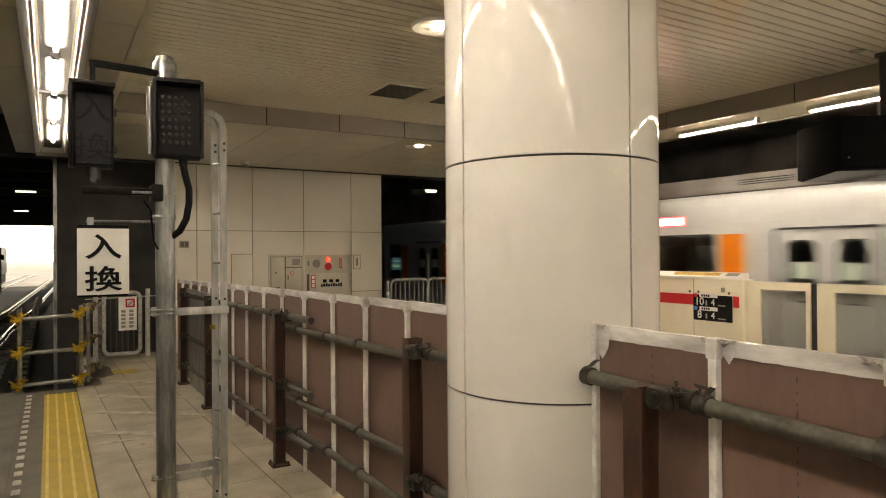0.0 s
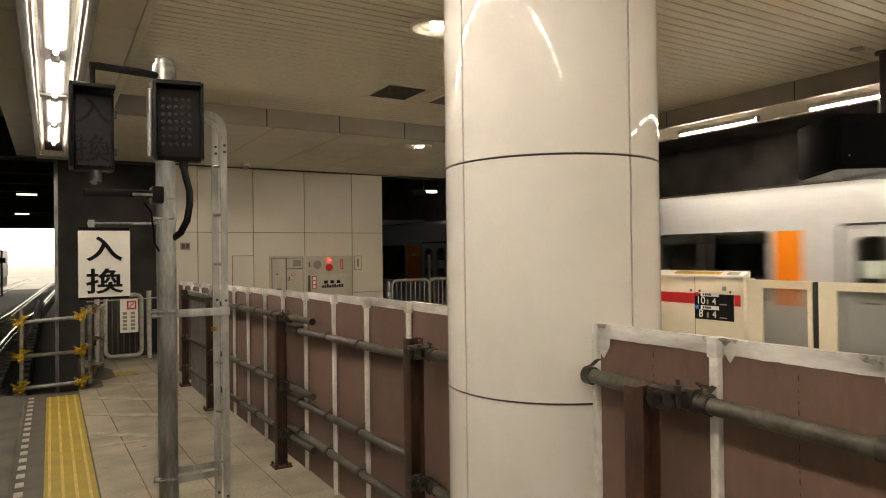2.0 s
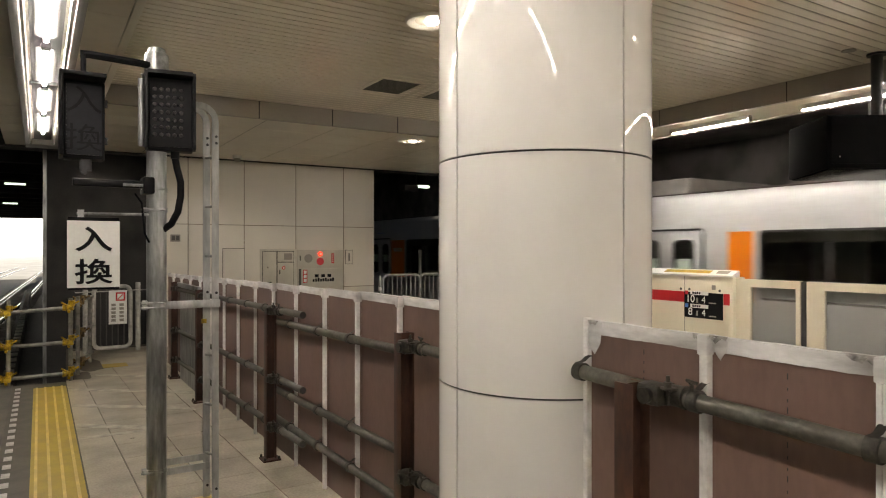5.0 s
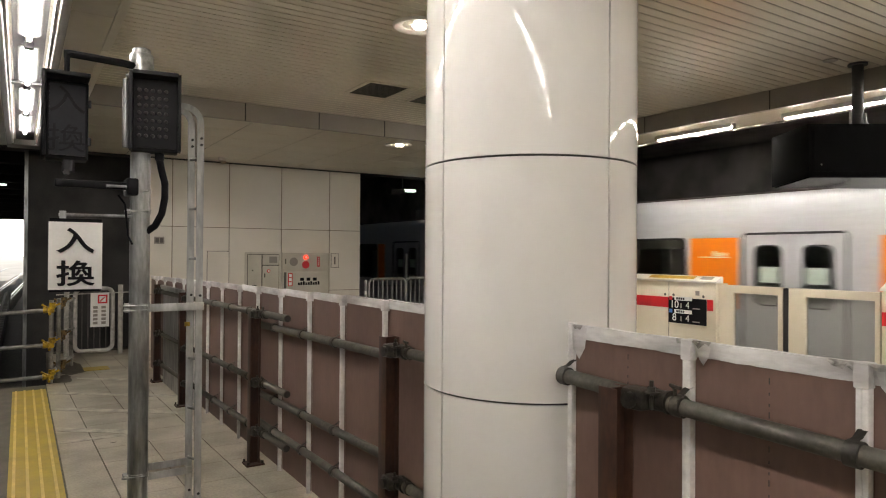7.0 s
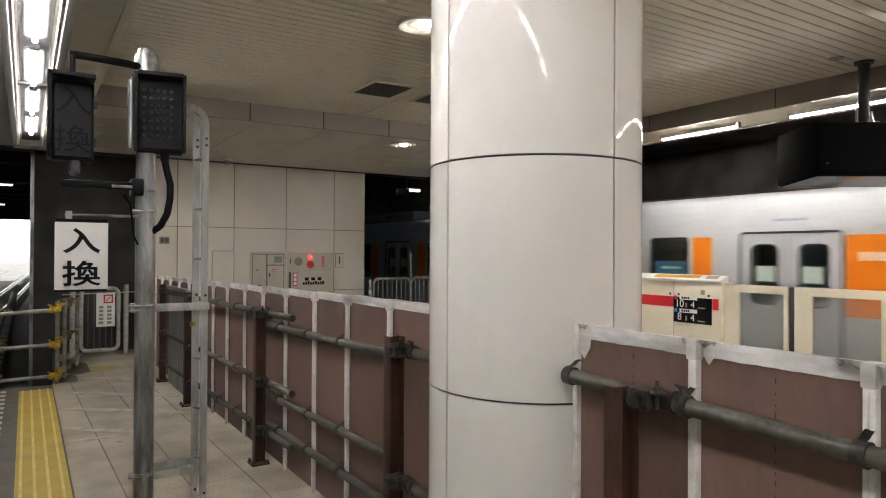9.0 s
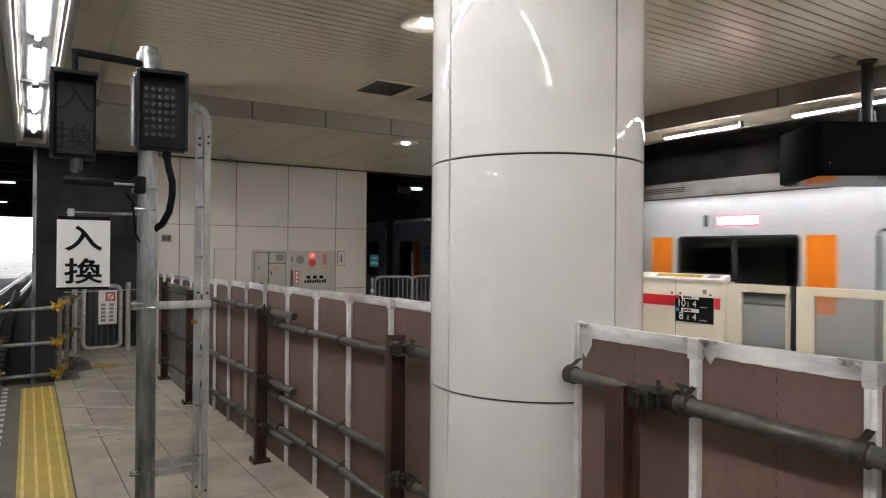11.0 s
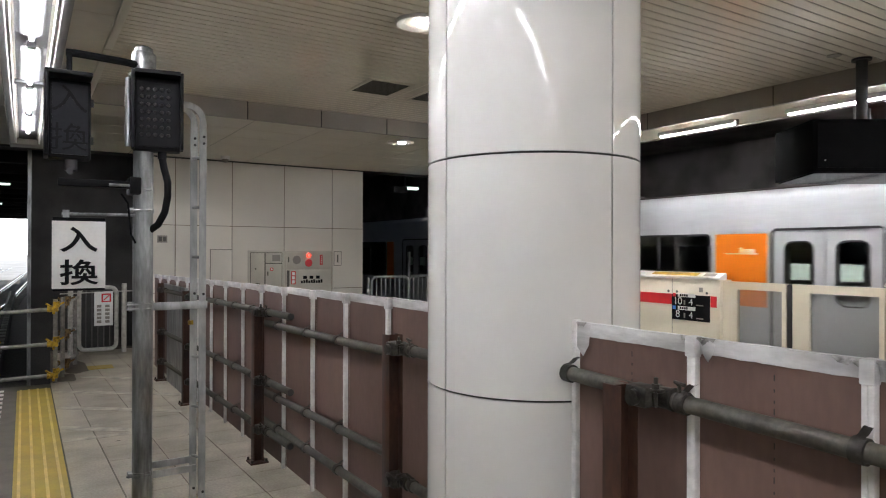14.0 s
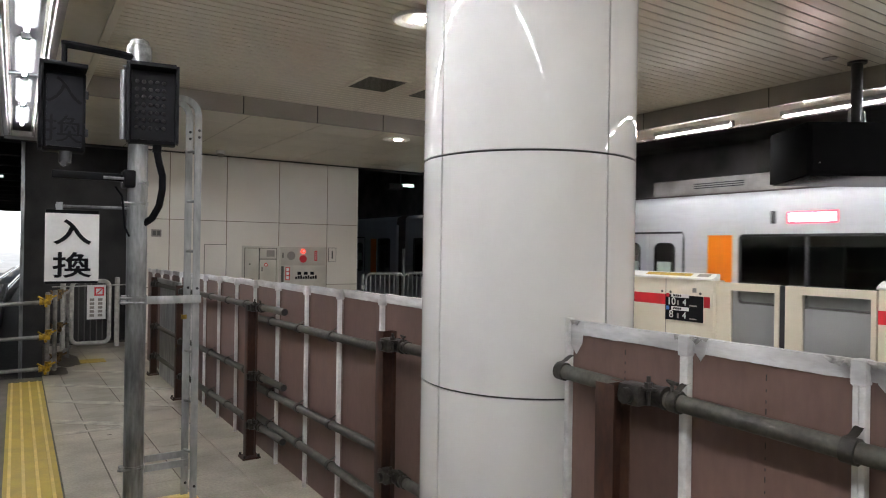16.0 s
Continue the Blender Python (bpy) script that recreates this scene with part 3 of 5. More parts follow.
def clamp(x, y, z):
    """A swivel clamp between a post and a pipe."""
    th = thing("pipe_clamp", (x, y, z), "dirty steel scaffold clamp gripping a pipe to a post", "clamp", "pipe clamps")
    part("saddle", one(-0.044, 0.02, -0.046, 0.036, -0.032, 0.032, bevel=0.013), M_clamp, th)
    part("pivot", bar((-0.06, -0.006, -0.002), (-0.044, -0.006, -0.002), 0.024, 12), M_clamp, th)
    shell = bar((0.016, -0.094, 0), (0.016, -0.04, 0), 0.0315, 16)
    rod(shell, (0.016, -0.1, 0), (0.016, -0.092, 0), 0.034, 16)
    rod(shell, (0.016, -0.044, 0), (0.016, -0.036, 0), 0.034, 16)
    part("shell", shell, M_clamp, th)
    part("ear", one(-0.034, -0.008, -0.088, -0.046, 0.02, 0.03, bevel=0.003), M_clamp, th)
    part("bolt", bar((-0.024, -0.066, -0.02), (-0.024, -0.066, 0.062), 0.006, 8), M_clamp, th)
    part("nut", bar((-0.024, -0.066, 0.03), (-0.024, -0.066, 0.044), 0.0125, 6), M_clamp, th)
    part("collar", bar((0.016, -0.142, 0), (0.016, -0.124, 0), 0.0295, 16), M_clamp, th)
    part("wing_bolt", tube(BM(), [(0.0, -0.128, 0.028), (-0.004, -0.13, 0.045), (-0.008, -0.118, 0.056), (-0.008, -0.152, 0.052)], 0.0055, 7), M_clamp, th)
    return th


pipe(-1.1, 1.675, 1.071, 1.15, -0.06, (1.665, 1.205, 0.742, 0.275))
clamp(1.544, 1.335, 1.141)
pipe(2.45, 2.79, 1.1, 1.1, -0.104)
pipe(2.45, 2.79, 0.48, 0.48, -0.104)
for z in (1.1, 0.48):
    clamp(1.5, 2.78, z)
HK = (3.065, 3.58, 4.075, 4.605, 5.0)
pipe(2.94, 5.03, 1.05, 1.02, -0.06, HK[1:])
pipe(2.94, 5.03, 0.54, 0.506, -0.06, HK[1:])
pipe(2.94, 5.03, 0.288, 0.296, -0.06, HK[1:])
HL = (5.105, 5.58, 6.105, 6.595, 7.1)
pipe(4.28, 8.72, 1.119, 1.079, -0.085, HL)
pipe(4.28, 8.72, 0.614, 0.58, -0.085, HL)
pipe(4.28, 8.72, 0.254, 0.22, -0.085, HL)
for z in (1.11, 0.606, 0.25):
    clamp(1.482, 4.84, z)
    clamp(1.438, 7.05, z - 0.02)
    clamp(1.409, 8.51, z - 0.02)


def steel_sheet():
    th = thing("steel_sheet", (1.45, 7.25, 0), "grey galvanised steel sheet leaning in the hoarding line", "metal sheet")
    part("sheet", one(-0.01, 0.0, -0.05, 1.15, 0.02, 1.15), M_galv, th)
    part("fold", one(-0.045, -0.011, -0.05, 1.15, 1.12, 1.17, bevel=0.004), M_galv, th)
    return th


steel_sheet()

# ---------------------------------------------------------------- train
X_TRAIN = 8.03
DOORS = (2.67, 7.51, 12.37, 17.26)
WINDOWS = ((0.57, 1.26), (4.21, 6.01), (9.05, 10.86), (13.93, 15.74), (18.72, 19.40))
ORANGE = ((1.34, 1.66), (3.39, 4.13), (6.09, 6.46), (8.61, 8.98), (10.95, 11.32), (13.49, 13.86), (15.84, 16.57), (18.34, 18.65))
WIN_Z = (0.9, 1.81)
DOOR_HALF = 0.64


def round_rect(y0, y1, z0, z1, r, n=6):
    pts = []
    for cy, cz, a0 in ((y1 - r, z1 - r, 0), (y0 + r, z1 - r, 90), (y0 + r, z0 + r, 180), (y1 - r, z0 + r, 270)):
        for k in range(n + 1):
            a = radians(a0 + 90 * k / n)
            pts.append((cy + r * math.cos(a), cz + r * math.sin(a)))
    return pts


def ring(bm, outer, inner, x0, x1):
    """A flat frame of depth x0..x1 between two outlines in the y, z plane."""
    n = len(outer)
    q = [[bm.verts.new((x, *p)) for p in line] for x in (x0, x1) for line in (outer, inner)]
    for a, b in ((0, 1), (1, 3), (3, 2), (2, 0)):
        for k in range(n):
            m = (k + 1) % n
            bm.faces.new((q[a][k], q[a][m], q[b][m], q[b][k]))


def corners(bm, y0, y1, z0, z1, r, x0, x1):
    """Fills the corners between a square opening and a rounded window."""
    line = round_rect(y0, y1, z0, z1, r)
    n = len(line) // 4
    for i, (cy, cz) in enumerate(((y1, z1), (y0, z1), (y0, z0), (y1, z0))):
        pts = [(cy, cz)] + line[i * n:(i + 1) * n]
        f = [bm.verts.new((x0, *p)) for p in pts]
        g = [bm.verts.new((x1, *p)) for p in pts]
        bm.faces.new(f)
        bm.faces.new(g[::-1])
        for k in range(len(pts)):
            m = (k + 1) % len(pts)
            bm.faces.new((f[k], f[m], g[m], g[k]))


def rail_car():
    """A commuter car; x from its near side, y from the middle of the coupling before it, z from the platform."""
    th = thing("rail_car", (X_TRAIN, 0, 0), "stainless steel commuter train car with orange panels beside its doors", "train", "cars of the passing train")
    side = BM()
    cuts = sorted([(a, b, WIN_Z[0], WIN_Z[1]) for a, b in WINDOWS] + [(c - DOOR_HALF, c + DOOR_HALF, 0.0, 1.83) for c in DOORS])
    Y0, Y1 = 0.22, 19.78
    for x in (0.0, 2.74):
        box(side, x, x + 0.05, Y0, Y1, 1.83, 2.14)
        y = Y0
        for a, b, z0, z1 in cuts:
            box(side, x, x + 0.05, y, a, -0.25, 1.83)
            if z0 > 0:
                box(side, x, x + 0.05, a, b, -0.25, z0)
                box(side, x, x + 0.05, a, b, z1, 1.83)
            else:
                box(side, x, x + 0.05, a, b, -0.25, 0.0)
            y = b
        box(side, x, x + 0.05, y, Y1, -0.25, 1.83)
    for y in (Y0, Y1 - 0.05):
        part("end_wall", one(0.05, 2.74, y - 0.002, y + 0.052, -0.25, 2.14), M_gangway, th, "dark brown end wall")
    for a, b in WINDOWS:
        corners(side, a, b, *WIN_Z, 0.07, 0.0, 0.05)
    # curved shoulders, then the darker roof skin between them
    prof = [(0.0, 2.14), (0.0, 2.235), (0.008, 2.28), (0.028, 2.32), (0.065, 2.35), (0.14, 2.368)]
    for sx, off in ((1, 0.0), (-1, 2.79)):
        a = [side.verts.new((off + sx * x, Y0, z)) for x, z in prof]
        b = [side.verts.new((off + sx * x, Y1, z)) for x, z in prof]
        for i in range(len(prof) - 1):
            side.faces.new((a[i], a[i + 1], b[i + 1], b[i]))
    for y in (Y0, Y1):
        top = BM()
        top.faces.new([top.verts.new((x, y, z)) for x, z in prof] + [top.verts.new((2.79 - x, y, z)) for x, z in prof[::-1]])
        part("end_cap", top, M_gangway, th, "dark brown end wall")
    part("body", side, M_steel, th)
    roof = BM()
    prof = [(0.13, 2.358), (0.15, 2.385), (0.3, 2.41), (0.6, 2.44), (1.395, 2.46)]
    prof += [(2.79 - x, z) for x, z in prof[-2::-1]]
    a = [roof.verts.new((x, Y0, z)) for x, z in prof]
    b = [roof.verts.new((x, Y1, z)) for x, z in prof]
    for i in range(len(prof) - 1):
        roof.faces.new((a[i], a[i + 1], b[i + 1], b[i]))
    roof.faces.new(a)
    roof.faces.new(b[::-1])
    part("roof", roof, M_gangway, th, "dark brown-grey roof skin")
    part("cabin_floor", one(0.06, 2.73, Y0 + 0.06, Y1 - 0.06, -0.25, -0.02), M_dark_metal, th)
    part("cabin_ceiling", one(0.06, 2.73, Y0 + 0.06, Y1 - 0.06, 2.06, 2.1), M_box, th)
    part("underframe", one(0.2, 2.6, 0.6, 19.4, -0.9, -0.25), M_dark_metal, th)
    for a, b in WINDOWS:
        for x in (0.016, 2.756):
            w = part("window", one(x, x + 0.008, a, b, *WIN_Z), M_window, th, "dark tinted window")
        fr = BM()
        ring(fr, round_rect(a, b, *WIN_Z, 0.07), round_rect(a + 0.03, b - 0.03, WIN_Z[0] + 0.03, WIN_Z[1] - 0.03, 0.045), -0.003, 0.014)
        if b - a > 1:
            part("window_bar", one(0.0, 0.014, (a + b) / 2 - 0.02, (a + b) / 2 + 0.02, WIN_Z[0] + 0.03, WIN_Z[1] - 0.03), M_rubber, th)
        part("inner_blind", one(0.06, 0.066, a + 0.03, b - 0.03, WIN_Z[1] - 0.16, WIN_Z[1] - 0.03), M_box_dark, th)
        part("window_frame", fr, M_rubber, th, "black window seal")
        part("bench", one(0.1, 0.55, a + 0.05, b - 0.05, -0.02, 0.42), M_seat, th)
    for a, b in ORANGE:
        part("orange_panel", one(-0.004, 0.0, a, b, 0.85, 1.80), M_orange, th, "bright orange panel")
    for c in DOORS:
        fr = BM()
        z1 = 1.83
        h = DOOR_HALF
        box(fr, -0.006, 0.02, c - h - 0.03, c - h, -0.02, z1 - 0.05)
        box(fr, -0.006, 0.02, c + h, c + h + 0.03, -0.02, z1 - 0.05)
        box(fr, -0.006, 0.02, c - h + 0.03, c + h - 0.03, z1, z1 + 0.03)
        for s in (-1, 1):
            pts = [(c + s * (h + 0.015), z1 - 0.05), (c + s * (h + 0.008), z1 - 0.01), (c + s * (h - 0.015), z1 + 0.012), (c + s * (h - 0.035), z1 + 0.015)]
            tube(fr, [(0.007, y, z) for y, z in pts], 0.014, 6)
        part("door_frame", fr, M_rubber, th, "dark door surround")
        for s in (-1, 1):
            leaf = BM()
            e0, e1 = sorted((c + s * 0.006, c + s * h))
            g0, g1 = sorted((c + s * 0.13, c + s * 0.50))
            box(leaf, 0.012, 0.04, e0, g0, 0.0, 1.83)
            box(leaf, 0.012, 0.04, g1, e1, 0.0, 1.83)
            box(leaf, 0.012, 0.04, g0, g1, 0.0, 0.92)
            box(leaf, 0.012, 0.04, g0, g1, 1.70, 1.83)
            corners(leaf, g0, g1, 0.92, 1.70, 0.11, 0.012, 0.04)
            d = part("door", leaf, M_door_leaf, th, "stainless sliding door leaf")
            part("door_window", one(0.02, 0.028, g0, g1, 0.92, 1.70), M_window, d, "dark door glass")
            seal = BM()
            ring(seal, round_rect(g0, g1, 0.92, 1.70, 0.11), round_rect(g0 + 0.018, g1 - 0.018, 0.938, 1.682, 0.095), 0.006, 0.018)
            part("door_window_seal", seal, M_rubber, d)
            q0, q1 = sorted((c + s * 0.18, c + s * 0.42))
            part("sticker", one(0.0155, 0.0185, q0, q1, 1.22, 1.42), M_sticker, d, "pale green notice on the door glass")
    disp = part("destination_display", one(-0.008, 0.002, 9.6, 10.2, 1.935, 2.085, bevel=0.004), G_dest_rim, th, "glowing red destination display")
    part("display_field", one(-0.011, -0.0085, 9.625, 10.175, 1.955, 2.065), G_dest, disp, "glowing pale writing field")
    part("side_lamp", one(-0.02, 0.002, 10.35, 10.41, 1.94, 2.10, bevel=0.006), M_dark_metal, th)
    part("grab_rail", bar((0.5, 0.8, 1.78), (0.5, 19.2, 1.78), 0.015, 8), M_galv, th)
    part("inner_lining", one(2.7, 2.735, 0.3, 19.7, 0.0, 0.88), M_lining, th)
    for c in DOORS:
        for d in (-0.75, 0.75):
            part("stanchion", bar((0.55, c + d, 0.0), (0.55, c + d, 2.05), 0.016, 8), M_galv, th)
    # roof unit
    part("roof_unit", one(0.4, 2.39, 7.4, 12.6, 2.38, 2.65, bevel=0.02), M_ac, th, "grey air-conditioning unit on the roof")
    for y0, y1 in ((11.05, 11.85), (8.15, 8.95)):
        for k in range(3):
            part("roof_grille", one(0.392, 0.402, y0, y1, 2.5 + k * 0.03, 2.515 + k * 0.03), M_dark_metal, th)
    for y in (10.6, 9.4):
        part("roof_hatch", one(0.392, 0.402, y - 0.25, y + 0.25, 2.47, 2.6), M_ac, th)
    # markings on the two wide orange panels
    part("logo_line", one(-0.0065, -0.0045, 3.52, 3.98, 1.53, 1.545), M_sign_white, th, "white logo line")
    for k in range(4):
        part("logo_mark", one(-0.0065, -0.0045, 3.56 + k * 0.055, 3.6 + k * 0.055, 1.55, 1.6 + 0.02 * (k == 3)), M_sign_white, th)
    for k in range(5):
        part("number_bar", one(-0.0065, -0.0045, 15.98 + k * 0.095, 16.035 + k * 0.095, 1.5, 1.6), M_sign_white, th, "white number bar")
    for k in range(7):
        part("text_bar", one(-0.005, 0.0, 17.02 + k * 0.062, 17.07 + k * 0.062, 1.985, 2.02), M_pale_blue, th, "pale blue lettering")
    bm = BM()
    box(bm, 0.35, 2.44, -0.22, 0.22, -0.1, 2.2)
    part("gangway", bm, M_gangway, th, "dark folded gangway between the cars")
    for y in (2.6, 3.9, 16.1, 17.4):
        for x in (0.86, 1.93):
            w = part("wheel", bar((x - 0.06, y, -0.77), (x + 0.06, y, -0.77), 0.43, 24), M_dark_metal, th)
    return th


def window_display(car, y):
    """An information display behind the end window of a car."""
    d = part("window_display", one(0.036, 0.044, y - 0.27, y + 0.27, 1.13, 1.46), G_blue, car, "dim blue information display")
    part("display_line", one(0.03, 0.035, y - 0.22, y + 0.22, 1.2, 1.27), G_green, d, "dim green line of the display")
    part("display_line", one(0.03, 0.035, y - 0.18, y + 0.16, 1.35, 1.385), G_green, d, "dim green line of the display")


CARS = [rail_car()]
CAR_AT = [0.0]
for k in (-6, -5, -4, -3, -2, -1, 1):
    CARS.append(copy_thing(CARS[0], pose(X_TRAIN, 20.0 * k, 0)))
    CAR_AT.append(20.0 * k)
    if k < -1:
        window_display(CARS[-1], 19.06)
    if k == -1:
        for z in (1.5, 1.28):
            st = part("blue_sticker", one(-0.004, 0.0, 18.0, 18.17, z, z + 0.17), M_blue, CARS[-1], "blue accessibility sticker")
            part("sticker_mark", one(-0.006, -0.0045, 18.065, 18.105, z + 0.04, z + 0.12), M_sign_white, st)

window_display(CARS[0], 0.92)

# ---------------------------------------------------------------- platform gates
X_GATE = 7.55


def gate_post(y0, y1):
    th = thing("gate_housing", (X_GATE, y0, 0), "ivory platform gate housing with a red band and black car-number plate", "platform gate", "platform gates")
    w = y1 - y0
    part("body", one(0, 0.25, 0, w, 0, 1.2, bevel=0.01), M_gate, th)
    bm = BM()
    prof = ((-0.02, 1.203), (-0.02, 1.222), (-0.012, 1.23), (0.115, 1.288), (0.128, 1.278), (0.128, 1.203))
    ends = [[bm.verts.new((x, y, z)) for x, z in prof] for y in (-0.01, w + 0.01)]
    for k in range(6):
        bm.faces.new((ends[0][k], ends[0][(k + 1) % 6], ends[1][(k + 1) % 6], ends[1][k]))
    bm.faces.new(ends[0])
    bm.faces.new(ends[1][::-1])
    part("top_cover", bm, M_sign_white, th, "pale sloping top cover")
    part("seam", one(-0.002, 0.0, 0.735, 0.741, 0.02, 1.2), M_box_dark, th)
    part("red_band", one(-0.002, 0.0, 0.745, w, 0.84, 0.985), M_red, th, "red band")
    part("red_band", one(-0.002, 0.0, 0.045, 0.135, 0.84, 0.985), M_red, th, "red band")
    bm = BM()
    q = [[bm.verts.new((x, y, 1.2325 + (x + 0.012) * 0.457 + dz)) for x, y in ((0.01, 0.35), (0.01, 1.1), (0.085, 1.1), (0.085, 0.35))] for dz in (0.0015, 0.003)]
    bm.faces.new(q[1])
    for k in range(4):
        bm.faces.new((q[0][k], q[0][(k + 1) % 4], q[1][(k + 1) % 4], q[1][k]))
    part("yellow_label", bm, M_yellow_clamp, th, "yellow caution label on the cover")
    bm = BM()
    q = [[bm.verts.new((x, y, 1.2325 + (x + 0.012) * 0.457 + dz)) for x, y in ((0.01, 0.08), (0.01, 0.26), (0.085, 0.26), (0.085, 0.08))] for dz in (0.0015, 0.003)]
    bm.faces.new(q[1])
    for k in range(4):
        bm.faces.new((q[0][k], q[0][(k + 1) % 4], q[1][(k + 1) % 4], q[1][k]))
    part("grey_label", bm, M_beam, th)
    for y in (0.19, 0.66, 0.8):
        part("sensor", bar((-0.004, y, 1.02), (0.001, y, 1.02), 0.018, 14), M_box_dark, th)
    part("code_plate", one(-0.003, 0.0, 0.25, 0.31, 1.03, 1.09), M_beam, th)
    return th


gate_post(5.28, 7.6)
gate_post(0.3, 3.34)


def gate_door(y0, y1):
    th = thing("gate_door", (X_GATE + 0.05, y0, 0), "ivory sliding platform gate leaf with a clear window", "platform gate", "platform gates")
    w = y1 - y0
    fr = BM()
    a, b = 0.05, w - 0.2
    box(fr, 0, 0.06, 0, a, 0.02, 1.185)
    box(fr, 0, 0.06, b, w, 0.02, 1.185)
    box(fr, 0, 0.06, a, b, 1.09, 1.185)
    box(fr, 0, 0.06, a, b, 0.02, 0.4)
    part("frame", fr, M_gate, th)
    part("pane", one(0.026, 0.034, a, b, 0.4, 1.09), M_clear, th, "clear glass pane")
    return th


gate_door(4.44, 5.27)
gb = thing("gate_bumper", (X_GATE + 0.06, 4.368, 0.02), "black rubber bumper between two platform gate leaves", "platform gate")
part("rubber", one(0, 0.05, 0, 0.066, 0, 1.16, bevel=0.01), M_rubber, gb)
gate_door(3.38, 4.36)


# ---------------------------------------------------------------- hanging display over the platform


def hanging_display():
    th = thing("hanging_display", (6.2, 2.94, 2.2), "black glossy display case hanging from the ceiling on a dark post", "display", rz=-35)
    case = one(-0.6, 0.62, -0.36, 0.32, 0.012, 0.46, bevel=0.006)
    base = one(-0.575, 0.6, -0.34, 0.3, 0.0, 0.011)
    for bm in (case, base):
        for v in bm.verts:
            if v.co.z < 0.1:
                v.co.z -= 0.04 * v.co.y
    part("case", case, M_case, th)
    part("underside", base, M_black_gloss, th, "glossy black underside")
    part("bezel", one(-0.56, 0.58, -0.366, -0.361, 0.06, 0.43), M_case, th)
    part("post", bar((0, 0, 0.45), (0, 0, 1.055), 0.046, 24), M_dark_metal, th, "dark painted hanging post")
    part("flange", bar((0, 0, 1.04), (0, 0, 1.058), 0.078, 28), M_dark_metal, th)
    bm = BM()
    tube(bm, [(0.06, 0, 0.62), (0.07, 0, 0.53), (0.12, 0, 0.492), (0.6, 0, 0.49)], 0.014, 10)
    part("rail", bm, M_galv, th, "shiny cable conduit")
    part("drop_conduit", bar((-0.062, 0, 0.47), (-0.062, 0, 0.64), 0.011, 10), M_galv, th, "shiny cable conduit")
    for x in (-0.5, 0.3, 0.4):
        part("screw", bar((x, -0.369, 0.12), (x, -0.366, 0.12), 0.007, 10), M_galv, th)
    return th


hanging_display()
hatch = thing("ceiling_cover", (5.9, 3.02, Z_SLAT), "small round grey cover plate in the slatted ceiling", "ceiling fitting")
part("plate", bar((0, 0, -0.008), (0, 0, 0.004), 0.057, 28), M_beam, hatch)

# ---------------------------------------------------------------- ceiling fittings


def vent(x0, x1, y0, y1):
    th = thing("ceiling_vent", (x0, y0, Z_SLAT), "square dark louvred air vent in the slatted ceiling", "vent", "ceiling vents")
    w, d = x1 - x0, y1 - y0
    t = 0.03
    fr = BM()
    box(fr, 0, t, 0, d, -0.012, -0.002)
    box(fr, w - t, w, 0, d, -0.012, -0.002)
    box(fr, t, w - t, 0, t, -0.012, -0.002)
    box(fr, t, w - t, d - t, d, -0.012, -0.002)
    part("frame", fr, M_slat, th)
    # black sheet painted in for the shade behind the louvres
    part("backing", one(t, w - t, t, d - t, -0.003, -0.001), M_black_joint, th)
    n = 14
    for i in range(n):
        y = t + (d - 2 * t) * (i + 0.5) / n
        part("louvre", one(t, w - t, y - 0.009, y + 0.009, -0.009, -0.004), M_grille, th)
    return th


vent(2.88, 3.37, 5.87, 6.46)
vent(3.6, 4.09, 5.87, 6.46)
structure("ceiling_seam", one(3.46, 3.485, 5.0, 7.5, Z_SLAT - 0.006, Z_SLAT - 0.001), M_slat, "thin cover strip across the ceiling slats")

dome = thing("dome_camera", (2.7, 10.73, Z_SOFFIT), "small white dome security camera under the soffit", "security camera")
part("base", bar((0, 0, -0.05), (0, 0, 0), 0.07, 24), M_sign_white, dome)
bm = BM()
bmesh.ops.create_uvsphere(bm, u_segments=20, v_segments=10, radius=0.052, matrix=Matrix.Translation((0, 0, -0.055)))
part("dome", bm, M_beam, dome, "grey glass dome")

# ---------------------------------------------------------------- cladding and cabinets of the end wall
XS = (1.5, 2.06, 2.96, 3.86, 4.76, 5.37)
ZS = (0.0, 0.88, 1.97, 3.055)
for xa, xb in zip(XS, XS[1:]):
    for za, zb in zip(ZS, ZS[1:]):
        part("panel", one(xa + 0.007, xb - 0.007 if xb < 5.3 else xb, Y_WALL, Y_WALL + 0.011, za + 0.005, zb - 0.005), M_wall, wall_north)


def text_mesh(s, size, bold=0.0):
    cu = bpy.data.curves.new("letters", "FONT")
    cu.body, cu.size, cu.align_x, cu.align_y, cu.extrude, cu.bevel_depth = s, size, "CENTER", "CENTER", 0.0005, bold
    ob = bpy.data.objects.new("letters", cu)
    scene.collection.objects.link(ob)
    bpy.context.view_layer.update()
    me = bpy.data.meshes.new_from_object(ob.evaluated_get(bpy.context.evaluated_depsgraph_get()))
    bpy.data.objects.remove(ob)
    bpy.data.curves.remove(cu)
    return me


def lettering(name, s, size, at, mat, parent, rot=(90, 0, 0), stretch=(1, 1), label="", bold=0.0):
    """Raised printed characters; rot (90, 0, 0) faces -y."""
    me = text_mesh(s, size, bold)
    me.transform(Matrix.Diagonal((stretch[0], stretch[1], 1, 1)))
    me.transform(pose(*at, *rot))
    me.materials.clear()
    me.materials.append(mat)
    ob = new(name, me)
    ob.parent = parent
    return tagged(ob, label)


